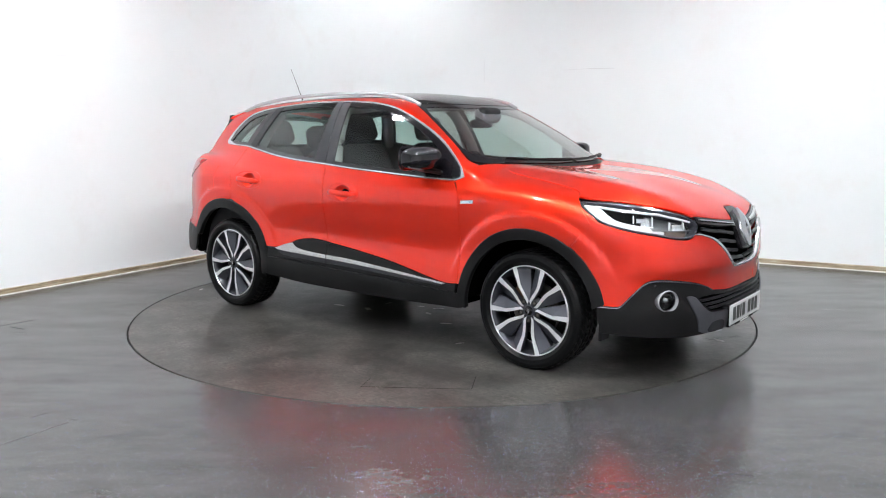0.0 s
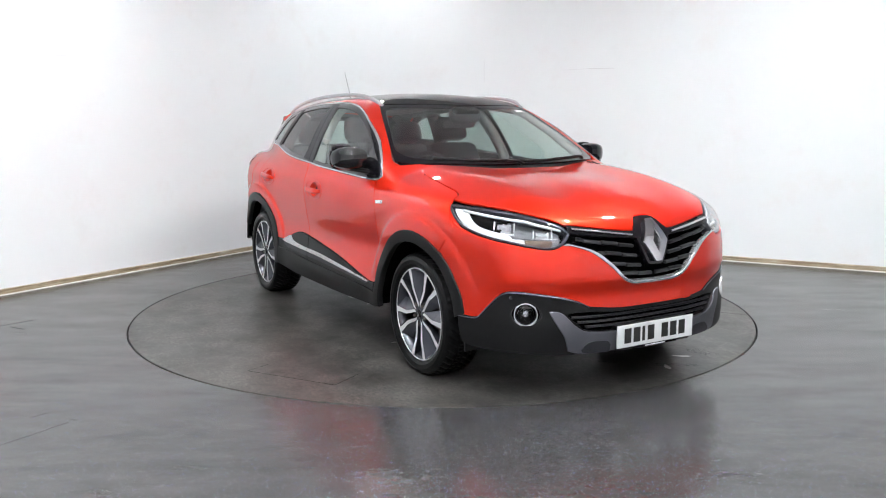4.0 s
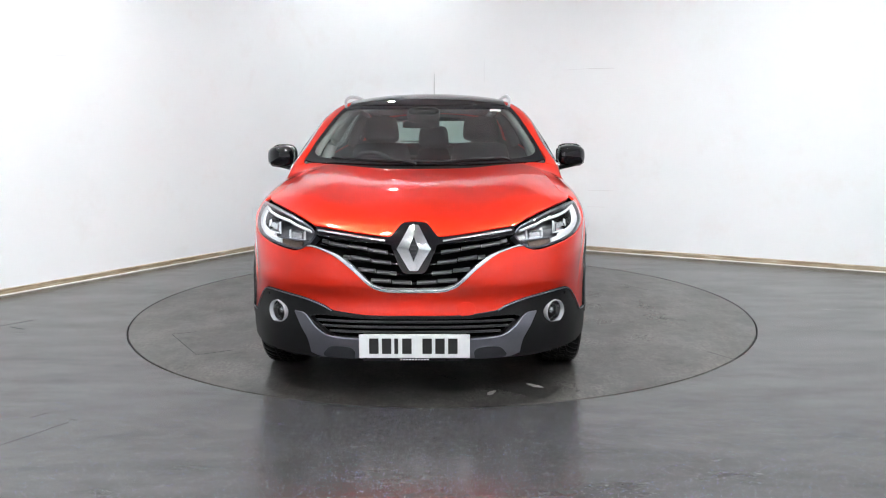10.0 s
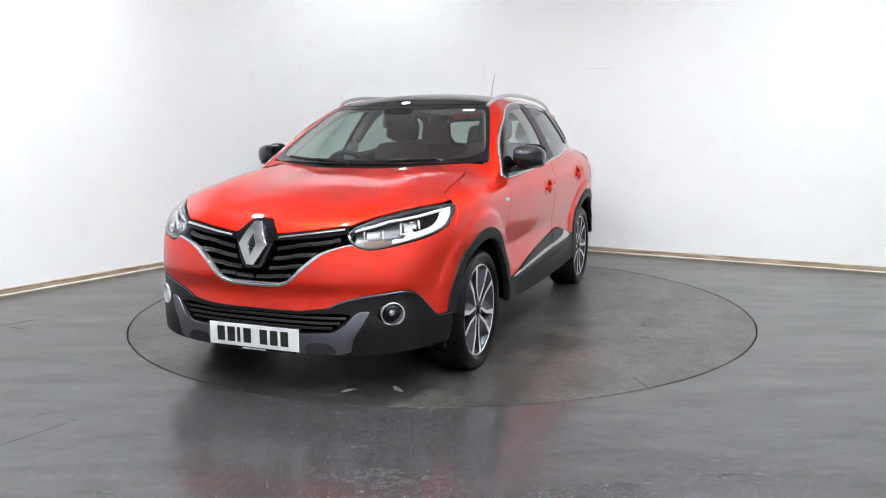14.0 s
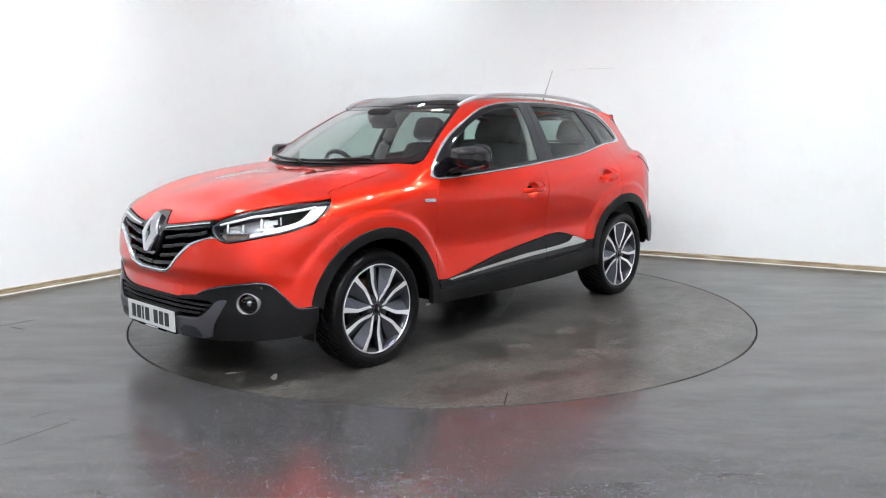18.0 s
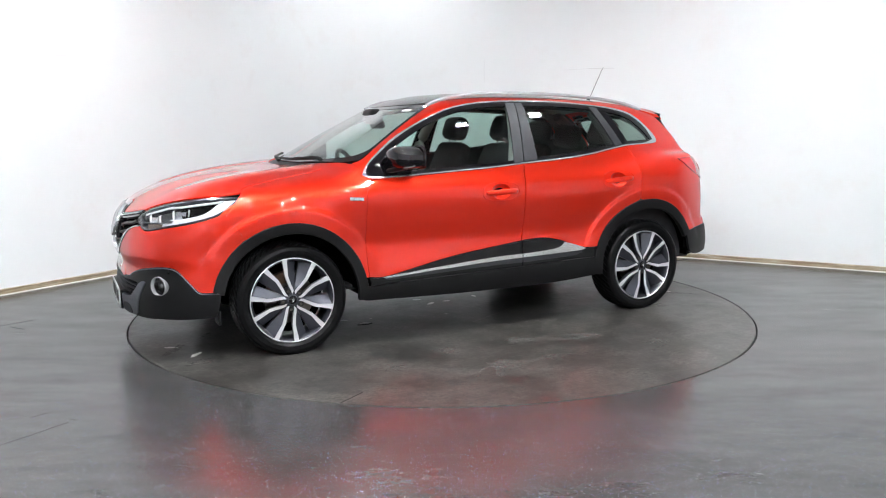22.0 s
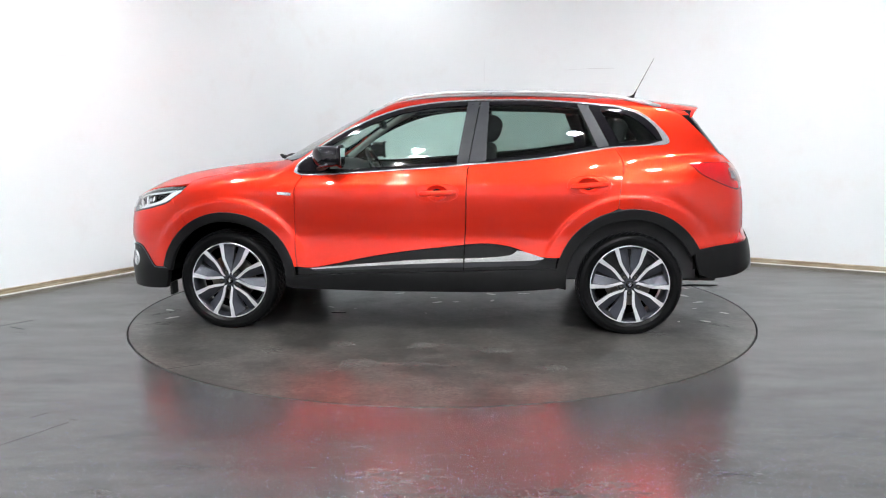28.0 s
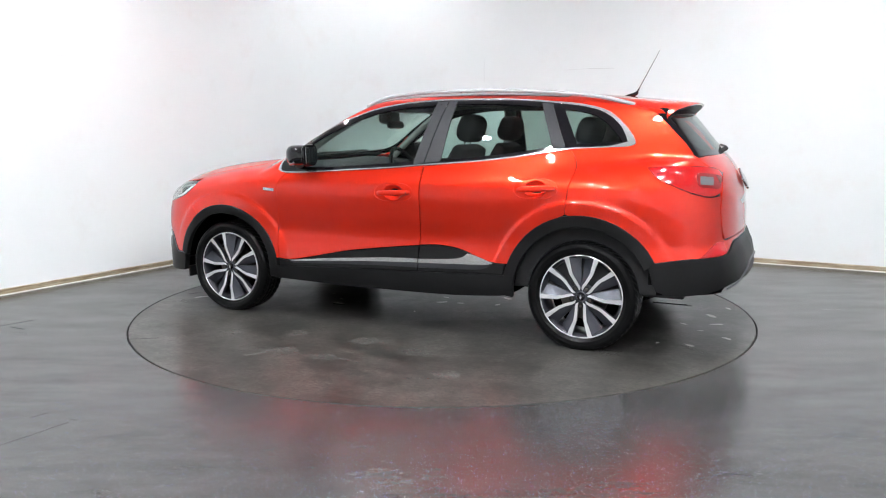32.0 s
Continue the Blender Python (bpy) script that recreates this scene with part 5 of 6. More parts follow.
def build_top():
    # windscreen
    frame_part = panel("windscreen_border", top_rays, sym_y(SCREEN), GLOSS, car, holes=[sym_y(CLEAR)], off=-0.001, step=0.035, label="black windscreen border")
    glass = panel("windscreen", top_rays, sym_y(CLEAR), GLASS_SCREEN, car, off=-0.003, step=0.04, gap=-0.004, thick=0.005, lip=0.0005, label="green-tinted windscreen glass")
    glass.visible_shadow = False
    panel("sticker", top_rays, [(0.40, 0.43, 1), (0.375, 0.50, 1), (0.398, 0.50, 1), (0.423, 0.43, 1)], PAPER, glass, off=0.001, thick=0.001, step=0.02, label="small white sticker")
    # roof
    roof = panel("roof", top_rays, sym_y([(0.385, 0.0), (0.370, 0.20), (0.333, 0.38), (0.280, 0.535, 1), (0.0, 0.535), (-0.5, 0.530), (-1.12, 0.515, 1), (-1.13, 0.25), (-1.135, 0.0)]), GLASS_ROOF, car, off=0.002, step=0.05, thick=0.01, label="black glass panorama roof")
    panel("roof_rear", top_rays, sym_y([(-1.140, 0.0), (-1.136, 0.25), (-1.126, 0.515, 1), (-1.540, 0.505, 1), (-1.56, 0.25), (-1.565, 0.0)]), PAINT, car, off=0.001, gap=0.002, label="red rear end of the roof")
    under = panel("headlining", top_rays, sym_y([(0.35, 0.0), (0.26, 0.50, 1), (-1.50, 0.48, 1), (-1.50, 0.0)]), LINING, car, off=-0.045, step=0.08, thick=0.01, label="pale grey headlining")
    # rails
    for s in SIDES:
        line = [(0.30, 0.560, 0.0), (0.20, 0.575, 0.014), (0.05, 0.575, 0.030), (-0.2, 0.572, 0.038), (-0.6, 0.565, 0.040), (-1.0, 0.555, 0.036), (-1.3, 0.540, 0.026), (-1.46, 0.530, 0.012), (-1.54, 0.522, 0.0)]
        pts = [(x, s * y, on_top(x, y)[0][2] + h * 1.0 + 0.004) for x, y, h in line]
        part("roof_rail", tube_bm(smooth_line(pts, 5), 0.0095, 10, 1.35), RAIL, car, "satin silver roof rail", True)
    # aerial
    foot = on_top(-1.44, 0.0)[0]
    base = part("aerial", tube_bm([(-1.365, 0, foot[2] + 0.006), (-1.395, 0, foot[2] + 0.006), (-1.425, 0, foot[2] + 0.012), (-1.442, 0, foot[2] + 0.022), (-1.452, 0, foot[2] + 0.036)], [0.003, 0.012, 0.016, 0.013, 0.007], 12), GLOSS, car, "black roof aerial", True)
    tip = Vector((-1.585, 0.0, 1.828))
    start = Vector((-1.442, 0, foot[2] + 0.020))
    part("mast", tube_bm([start + (tip - start) * k for k in (0, 0.12, 0.13, 0.6, 1.0)], [0.0060, 0.0050, 0.0024, 0.0018, 0.0013], 8), GLOSS, base)
    # scuttle and wipers
    panel("scuttle", top_rays, sym_y([(1.185, 0.0), (1.165, 0.25), (1.095, 0.45), (1.005, 0.600), (0.955, 0.665, 1), (0.90, 0.655), (1.005, 0.46), (1.075, 0.25), (1.098, 0.0)]), TRIM, car, off=-0.012, label="black scuttle panel")
    for y0, y1 in ((-0.56, -0.04), (-0.08, 0.52)):
        base_x = lambda y: 1.105 - 0.20 * (abs(y) / 0.65) ** 2.2
        blade = [on_top(base_x(y) + 0.010 * k, y, 0.016)[0] for k, y in zip(np.linspace(0, 1, 11), np.linspace(y0, y1 - 0.03, 11))]
        w = part("wiper", tube_bm(blade, 0.007, 8, 1.2), TRIM, car, "black windscreen wiper", True)
        arm = [on_top(base_x(y) + dx, y, h)[0] for y, dx, h in ((y1, 0.03, 0.012), (y1 - 0.05, 0.028, 0.030), (y1 - 0.17, 0.020, 0.030), ((y0 + y1) / 2, 0.006, 0.024))]
        part("wiper_arm", tube_bm(smooth_line(arm, 3), [0.015] * 3 + [0.012] * 2 + [0.0075] * 5, 8, 0.7), TRIM, w, "", True)


def build_mirror(s):
    ob = lambda bm, name, mat, par, label="": part(name, bm, mat, par, label, True)
    bm = bmesh.new()
    rows = []
    # rounded housing: sections along y
    for y, x0, x1, z0, z1 in ((0.862, 0.600, 0.690, 1.115, 1.185), (0.874, 0.548, 0.722, 1.098, 1.212), (0.910, 0.528, 0.726, 1.090, 1.222), (0.960, 0.520, 0.712, 1.088, 1.222), (1.005, 0.522, 0.682, 1.092, 1.212), (1.030, 0.534, 0.650, 1.104, 1.194), (1.038, 0.555, 0.620, 1.125, 1.172)):
        ring = []
        for i in range(20):
            a = 2 * math.pi * i / 20
            c, d = math.cos(a), math.sin(a)
            q = lambda v: math.copysign(abs(v) ** 0.62, v)
            ring.append(bm.verts.new(((x0 + x1) / 2 + (x1 - x0) / 2 * q(c), s * y, (z0 + z1) / 2 + (z1 - z0) / 2 * q(d))))
        rows.append(ring)
    for a, b in zip(rows, rows[1:]):
        for i in range(20):
            bm.faces.new((a[i], a[(i + 1) % 20], b[(i + 1) % 20], b[i]))
    bm.faces.new(rows[0])
    bm.faces.new(rows[-1])
    bmesh.ops.recalc_face_normals(bm, faces=bm.faces)
    m = ob(bm, "door_mirror", GLOSS, car, "gloss black door mirror")
    foot = tube_bm([(0.700, s * 0.820, 1.066), (0.668, s * 0.875, 1.078), (0.640, s * 0.93, 1.088), (0.622, s * 0.985, 1.092)], [0.030, 0.028, 0.026, 0.014], 12, 0.55)
    ob(foot, "mirror_foot", TRIM, m, "black plastic mirror foot")
    ob(tube_bm([(0.600, s * 0.905, 1.093), (0.650, s * 0.96, 1.090), (0.655, s * 1.0, 1.096), (0.600, s * 1.032, 1.108)], [0.007, 0.009, 0.009, 0.006], 8), "indicator", LENS_CLEAR, m, "clear indicator strip")
    rim = [(0.5275 + 0.006 * abs(math.cos(a)), s * (0.948 + 0.076 * math.copysign(abs(math.cos(a)) ** 0.6, math.cos(a))), 1.155 + 0.062 * math.copysign(abs(math.sin(a)) ** 0.6, math.sin(a))) for a in np.linspace(0, 2 * math.pi, 28, endpoint=False)]
    ob(tube_bm(rim, 0.0125, 8, 1.0, True), "mirror_rim", GLOSS, m, "black rim round the mirror glass")
    g = box_bm(0.5165, 0.5195, 0.885, 1.012, 1.102, 1.208, 0.0015, 1)
    if s < 0:
        g.transform(Matrix.Scale(-1, 4, (0, 1, 0)))
        bmesh.ops.reverse_faces(g, faces=g.faces)
    part("mirror_glass", g, MIRROR, m, "mirror glass")


LENS_CLEAR = material("clear_indicator_plastic", (0.13, 0.13, 0.14), 0.12, Coat_Weight=0.8)
build_top()
for side in SIDES:
    build_mirror(side)


def build_tail():
    gate = sym([(0.0, 1.166), (14.0, 1.164), (26.0, 1.161), (32.4, 1.153, 1), (31.8, 1.120), (29.2, 1.096), (22.8, 1.062, 1), (26.8, 1.000), (28.6, 0.948, 1), (29.8, 0.850), (29.0, 0.740), (27.5, 0.682, 1), (18.5, 0.690), (0.0, 0.692)])
    tg = panel("tailgate", tail_rays, gate, PAINT, car, gap=0.0015, step=0.04)
    panel("tailgate_lining", tail_rays, gate, DASH, tg, off=-0.014, gap=-0.012, step=0.08, thick=0.004, label="dark inner tailgate lining")
    glass_out = sym([(0.0, 1.168), (14.0, 1.166), (24.0, 1.168), (32.3, 1.162, 1), (33.4, 1.230), (36.8, 1.330), (38.2, 1.420, 1), (20.0, 1.440), (0.0, 1.446)])
    glass_in = sym([(0.0, 1.200), (14.0, 1.198), (26.0, 1.198), (30.0, 1.225), (33.5, 1.330), (33.5, 1.395), (20.0, 1.412), (0.0, 1.416)])
    panel("rear_window_border", tail_rays, glass_out, GLOSS, car, holes=[glass_in], off=-0.003, label="black rear window border")
    p = panel("rear_window", tail_rays, glass_in, GLASS_DARK, car, off=-0.005, gap=-0.004, thick=0.004, label="dark rear window glass")
    p.visible_shadow = False
    # spoiler
    bm = bmesh.new()
    rows = []
    for i in range(17):
        y = -0.532 + 1.064 * i / 16
        k = (abs(y) / 0.532) ** 2.4
        zt = float(on_top(-1.54, y * 0.985)[0][2]) + 0.001
        tip = -1.868 + 0.12 * k
        rows.append([bm.verts.new(v) for v in ((-1.512, y, zt + 0.004), (-1.545, y, zt), (-1.70, y, zt - 0.016 - 0.014 * k), (tip + 0.015, y, zt - 0.034 - 0.020 * k), (tip, y, zt - 0.041 - 0.022 * k), (tip + 0.012, y, zt - 0.050 - 0.022 * k), (-1.74, y, zt - 0.062 - 0.02 * k), (-1.66, y, zt - 0.085))])
    for a, b in zip(rows, rows[1:]):
        for j in range(7):
            bm.faces.new((a[j], a[j + 1], b[j + 1], b[j])).material_index = 1 if j >= 5 else 0
    for row in (rows[0], rows[-1]):
        bm.faces.new([bm.verts.new(v.co) for v in row])
    bmesh.ops.recalc_face_normals(bm, faces=bm.faces)
    sp = part("spoiler", bm, [PAINT, TRIM], car, "red roof spoiler with a black underside", True)
    for s in SIDES:
        fin = [(-1.655, 1.432), (-1.705, 1.446), (-1.744, 1.440), (-1.736, 1.422), (-1.732, 1.400), (-1.742, 1.368), (-1.765, 1.335), (-1.728, 1.370)]
        bm = bmesh.new()
        rows = [[bm.verts.new((x, s * (y - 0.35 * (z - 1.40)), z)) for x, z in fin] for y in (0.480, 0.536)]
        for f in rows:
            bm.faces.new(f)
        for i in range(len(fin)):
            bm.faces.new((rows[0][i], rows[0][(i + 1) % len(fin)], rows[1][(i + 1) % len(fin)], rows[1][i]))
        bmesh.ops.recalc_face_normals(bm, faces=bm.faces)
        part("spoiler_fin", bm, GLOSS, sp, "gloss black side fin")
    w = part("rear_wiper", tube_bm([(-1.995, 0.0, 1.176), (-2.024, 0.0, 1.196), (-2.012, -0.06, 1.208), (-1.958, -0.34, 1.214)], [0.014, 0.017, 0.009, 0.006], 8), DASH, car, "black rear wiper", True)
    # emblem, plain
    p, n = on_tail(0, 1.0, 1, 0.004)
    bm = box_bm(-0.055, 0.055, -0.055, 0.055, 0, 0.015, 0.004, 1, Matrix.Translation(p) @ Vector(n).to_track_quat("Z", "Y").to_matrix().to_4x4() @ Matrix.Diagonal((1.25, 0.95, 1, 1)) @ pose(0, 0, 0, 0, 0, 45))
    part("emblem", bm, MATT_CHROME, car, "plain silver lozenge emblem")
    # rear bumper: red skin above, black below
    red = sym([(0.0, 0.686), (18.5, 0.684), (27.5, 0.676), (29.4, 0.740), (30.2, 0.850), (29.0, 0.935, 1), (34.4, 0.931), (39.5, 0.953), (43.2, 0.975), (47.4, 0.858, 1), (50.2, 0.765), (53.6, 0.668, 1), (51.8, 0.610), (49.6, 0.560, 1), (40.4, 0.585), (29.5, 0.598), (23.1, 0.645), (18.9, 0.664), (0.0, 0.666)])
    bumper = panel("rear_bumper", tail_rays, red, PAINT, car, gap=0.002, step=0.035)
    low = sym([(0.0, 0.662), (18.5, 0.660), (22.7, 0.641), (29.2, 0.594), (40.4, 0.581), (49.8, 0.556, 1), (50.6, 0.530), (49.8, 0.446), (49.0, 0.400, 1), (46.0, 0.378), (41.6, 0.374), (35.0, 0.392), (27.0, 0.428), (18.0, 0.436), (0.0, 0.438)])
    black = panel("lower_bumper", tail_rays, low, TRIM, car, off=0.006, step=0.035, thick=0.018, label="black grained plastic rear bumper")
    for s in SIDES:
        panel("rear_reflector", tail_rays, [(38.0, 0.590, 1), (32.2, 0.668, 1), (28.6, 0.674, 1), (28.2, 0.603, 1)], LENS_RED, bumper, s=s, off=0.004, thick=0.01, step=0.02, label="red rear reflector")
        line = [(30.0, 0.400), (24.0, 0.425), (18.0, 0.465), (12.0, 0.500), (6.0, 0.512), (0.0, 0.512)]
        part("bumper_bar", tube_bm([on_tail(a, z, s, 0.008)[0] for a, z in smooth_line(line, 4)], 0.006, 8), SKID, black, "satin grey bumper bar", True)
    px, pz = -2.150, 0.600
    plate = part("number_plate", box_bm(px - 0.006, px, -0.26, 0.26, pz - 0.0555, pz + 0.0555, 0.002, 1), PLATE_YELLOW, car, "yellow rear number plate with dark bars")
    for y in (-0.180, -0.120, -0.060, 0.035, 0.085, 0.130, 0.190):
        part("plate_bar", box_bm(px - 0.0075, px - 0.006, y - 0.02, y + 0.02, pz - 0.036, pz + 0.038), INK, plate)
    # exhaust deflector under the bumper
    part("exhaust_deflector", box_bm(-1.94, -1.74, 0.48, 0.70, 0.262, 0.268, 0.002, 1, Matrix.Translation((-1.82, 0.60, 0.275)) @ Matrix.Rotation(radians(13), 4, "X") @ Matrix.Translation((1.84, -0.59, -0.265))), TRIM, car, "dark deflector plate under the bumper")
    for s in SIDES:
        outl = [(49.4, 1.097, 1), (43.8, 1.106), (37.0, 1.104), (29.0, 1.093), (23.6, 1.062, 1), (27.8, 1.000), (29.6, 0.955), (34.4, 0.936), (39.5, 0.958), (44.9, 1.004), (48.4, 1.046)]
        tl = panel("tail_light", tail_rays, outl, LENS_RED, car, s=s, off=0.006, thick=0.03, gap=0.002, step=0.025, lip=0.004, label="red tail light with a clear insert")
        # the dark gap round the lamp is put in as a black panel
        panel("tail_light_gap", tail_rays, outl, GLOSS, tl, s=s, off=0.0035, thick=0.006, gap=-0.002, step=0.03, lip=0.001, label="black panel standing for the dark gap round the lamp")
        # the recess is only coloured: a darker red patch laid on the lens
        panel("recess_patch", tail_rays, [(37.2, 1.064), (31.5, 1.058), (27.0, 1.040), (28.4, 1.005), (30.4, 0.976), (34.0, 0.985), (37.6, 0.999)], LENS_DEEP, tl, s=s, off=0.0085, thick=0.004, step=0.02, label="deep red patch in place of the lamp recess")
        panel("reverse_lamp", tail_rays, [(36.6, 1.048, 1), (31.4, 1.041, 1), (32.6, 0.997, 1), (37.2, 1.005, 1)], LENS_CLEAR, tl, s=s, off=0.011, thick=0.004, step=0.02, label="clear reversing lens")


build_tail()


# ---- underbody, wheels and cabin ----
def build_shell():
    """The dark inner body that shows in the gaps, under the sills and in the wheel wells."""
    xs = np.linspace(-2.12, 2.12, 86)
    na = 64
    bm = bmesh.new()
    rows = []
    for x in xs:
        ang = np.linspace(-0.5 * math.pi - 2.2, -0.5 * math.pi + 2.2, na)
        O = np.stack([np.full(na, x), 1.5 * np.cos(ang), 0.62 + 1.5 * np.sin(ang)], -1)
        D = -np.stack([0 * ang, np.cos(ang), np.sin(ang)], -1)
        P, miss = cast(O, D, 1.49)
        P = P - normal_at(P) * 0.030
        P[:, 2] = np.maximum(P[:, 2], 0.37 if x < -1.72 else 0.285 if x > 1.75 else 0.300)
        rows.append([(bm.verts.new(p), p) for p in P])
    for a, b in zip(rows, rows[1:]):
        for i in range(na - 1):
            quad = (a[i], a[i + 1], b[i + 1], b[i])
            c = sum(q[1] for q in quad) / 4
            far = max(q[1][2] for q in quad) - min(q[1][2] for q in quad)
            if abs(c[1]) > 0.50 and math.hypot(abs(c[0]) - WHEEL_X, c[2] - 0.33) < 0.43 or c[2] > 1.04 - (0.0 if c[0] < 0.9 else -0.2) or far > 0.3:
                continue
            if c[0] > 0.85 and c[2] > 0.60 and abs(c[1]) < 0.8 and c[0] > 1.9:
                continue
            bm.faces.new([q[0] for q in quad])
    bmesh.ops.delete(bm, geom=[v for v in bm.verts if not v.link_faces], context="VERTS")
    bmesh.ops.recalc_face_normals(bm, faces=bm.faces)
    part("underbody", bm, SHELL, car, "black underbody and inner panels", True)
    part("front_bulkhead", box_bm(1.88, 1.94, -0.56, 0.56, 0.24, 0.90, 0.02), SHELL, car, "dark radiator and bulkhead")
    for s in SIDES:
        for cx, cz, r in ((1.323, 0.33, 0.425), (-1.323, 0.34, 0.435)):
            bm = bmesh.new()
            rows = []
            for y in (0.46, 0.60, 0.75, 0.872):
                rows.append([bm.verts.new((cx + r * math.cos(radians(a)), s * y, cz + r * math.sin(radians(a)))) for a in np.linspace(*((6, 178) if cx > 0 else (4, 171)), 22)])
            for a, b in zip(rows, rows[1:]):
                for i in range(len(a) - 1):
                    bm.faces.new((a[i], a[i + 1], b[i + 1], b[i]))
            bm.faces.new(rows[0])
            bmesh.ops.solidify(bm, geom=bm.faces[:], thickness=0.006)
            part("wheel_liner", bm, SHELL, car, "black wheel housing liner", True)
    # mud guards behind the front wheels
    for s in SIDES:
        part("air_deflector", box_bm(1.735, 1.752, s * 0.78 - 0.05, s * 0.78 + 0.05, 0.216, 0.30, 0.005), TRIM, car)


def build_wheel(sx, sy):
    """One alloy wheel: outside faces +y before it is turned to its side."""
    face = 0.0
    barrel = [(0.252, -0.205), (0.246, -0.200), (0.236, -0.15), (0.228, -0.05), (0.236, -0.018), (0.244, -0.008), (0.250, -0.002), (0.254, -0.004), (0.256, -0.012), (0.250, -0.03), (0.246, -0.2)]
    rim = part("wheel", lathe_bm(barrel, 72, "y", True), RIM_DARK, car, "alloy wheel with five paired spokes", True)
    lip = [(0.2455, -0.0075), (0.2500, -0.0010), (0.2545, -0.0030), (0.2550, -0.008), (0.2500, -0.014), (0.2450, -0.014)]
    part("rim_lip", lathe_bm(lip, 72, "y", True), RIM_FACE, rim, "machined rim edge", True)
    R = 0.338
    tyre = [(0.250, -0.012), (0.258, -0.002), (0.272, 0.010), (0.292, 0.0135), (0.308, 0.008), (0.318, -0.004), (0.3245, -0.020), (R, -0.040), (R, -0.062), (R - 0.007, -0.064), (R - 0.007, -0.072), (R, -0.074), (R + 0.0005, -0.100),
            (R - 0.007, -0.102), (R - 0.007, -0.112), (R, -0.114), (R, -0.140), (R - 0.007, -0.142), (R - 0.007, -0.150), (R, -0.152), (R, -0.175), (0.3245, -0.192), (0.312, -0.212), (0.290, -0.220), (0.260, -0.210), (0.250, -0.200)]
    tyre = [(r if r >= R - 0.0075 else 0.250 + (r - 0.250) * 1.143, h) for r, h in tyre]
    bm = lathe_bm(tyre, 144, "y", True)
    # tread sipes: every third step of the shoulder blocks lies lower
    for v in bm.verts:
        r = math.hypot(v.co.x, v.co.z)
        if r > 0.3335:
            k = round((math.atan2(v.co.z, v.co.x) + v.co.y * 2.0) / (2 * math.pi) * 144)
            if k % 3 == 0:
                f = (r - 0.0045) / r
                v.co.x *= f
                v.co.z *= f
    part("tyre", bm, RUBBER, rim, "black road tyre with grooved tread", False)
    for i in range(5):
        # legs run beside the bolt hole towards the rim; dark facets fill the inside of each pair
        for k in (1, -1):
            rot = Matrix.Rotation(radians(54 + 72 * i), 4, "Y").inverted()
            inner = [(0.034, 0.0130), (0.056, 0.0176), (0.085, 0.0172), (0.112, 0.0180), (0.146, 0.0205), (0.197, 0.0360), (0.2465, 0.0490)]
            outer = [(0.046, 0.0300), (0.062, 0.0335), (0.085, 0.0345), (0.112, 0.0362), (0.148, 0.0410), (0.197, 0.0615), (0.2390, 0.0785)]
            depth = [-0.012, -0.010, -0.010, -0.009, -0.007, -0.005, -0.003]
            rim_ang = [36.0, 35.6, 35.0, 34.4, 33.6, 32.8, 32.2]
            deep = [-0.014, -0.016, -0.023, -0.030, -0.039, -0.047, -0.052]
            rad = [0.048, 0.068, 0.090, 0.116, 0.155, 0.200, 0.2440]
            bm = bmesh.new()
            row = lambda pts, deps, dz=0.0, dv=0.0: [bm.verts.new((u, d + dz, k * (v + dv))) for (u, v), d in zip(pts, deps)]
            A, B, C = row(inner, depth), row(outer, depth), row(inner, depth, -0.040, 0.004)
            chamfer = row([(u, v + 0.0022) for u, v in outer], [d - 0.0028 for d in depth])
            valley = [(r * math.cos(radians(q)), r * math.sin(radians(q))) for r, q in zip(rad, rim_ang)]
            E_, G = row(valley, deep), row(valley, deep, -0.030)
            for j in range(6):
                bm.faces.new((A[j], A[j + 1], B[j + 1], B[j]))
                bm.faces.new((B[j], B[j + 1], chamfer[j + 1], chamfer[j])).material_index = 1
                bm.faces.new((chamfer[j], chamfer[j + 1], E_[j + 1], E_[j])).material_index = 1
                bm.faces.new((A[j], A[j + 1], C[j + 1], C[j])).material_index = 2
                bm.faces.new((E_[j], E_[j + 1], G[j + 1], G[j])).material_index = 2
            bmesh.ops.recalc_face_normals(bm, faces=bm.faces)
            bm.transform(rot)
            part("spoke", bm, [RIM_FACE, RIM_GREY, RIM_DARK], rim, "machined spoke with a grey painted flank")
        a = radians(54 + 72 * i)
        bm = lathe_bm([(0.0001, -0.006), (0.0072, -0.006), (0.0085, -0.009), (0.0085, -0.045)], 6, "y")
        bm.transform(Matrix.Translation((0.058 * math.cos(a), 0, 0.058 * math.sin(a))))
        part("wheel_bolt", bm, DISC_STEEL, rim)
        # a black disc puts in the dark of the bolt pocket
        bm = lathe_bm([(0.0001, -0.0135), (0.0155, -0.0135), (0.0165, -0.016), (0.0165, -0.045)], 18, "y")
        bm.transform(Matrix.Translation((0.058 * math.cos(a), 0, 0.058 * math.sin(a))))
        part("bolt_pocket_disc", bm, INK, rim)
    part("hub", lathe_bm([(0.0001, -0.016), (0.040, -0.0165), (0.074, -0.024), (0.078, -0.06), (0.0001, -0.06)], 40, "y"), RIM_DARK, rim, "", True)
    part("hub_ring", lathe_bm([(0.0255, -0.020), (0.0255, -0.0100), (0.0300, -0.0105), (0.0330, -0.020)], 40, "y", True), RIM_GREY, rim, "grey ring round the cap")
    cap = part("centre_cap", lathe_bm([(0.0001, -0.003), (0.018, -0.004), (0.0235, -0.007), (0.0250, -0.012), (0.0250, -0.02)], 28, "y"), GLOSS, rim, "black wheel centre cap", True)
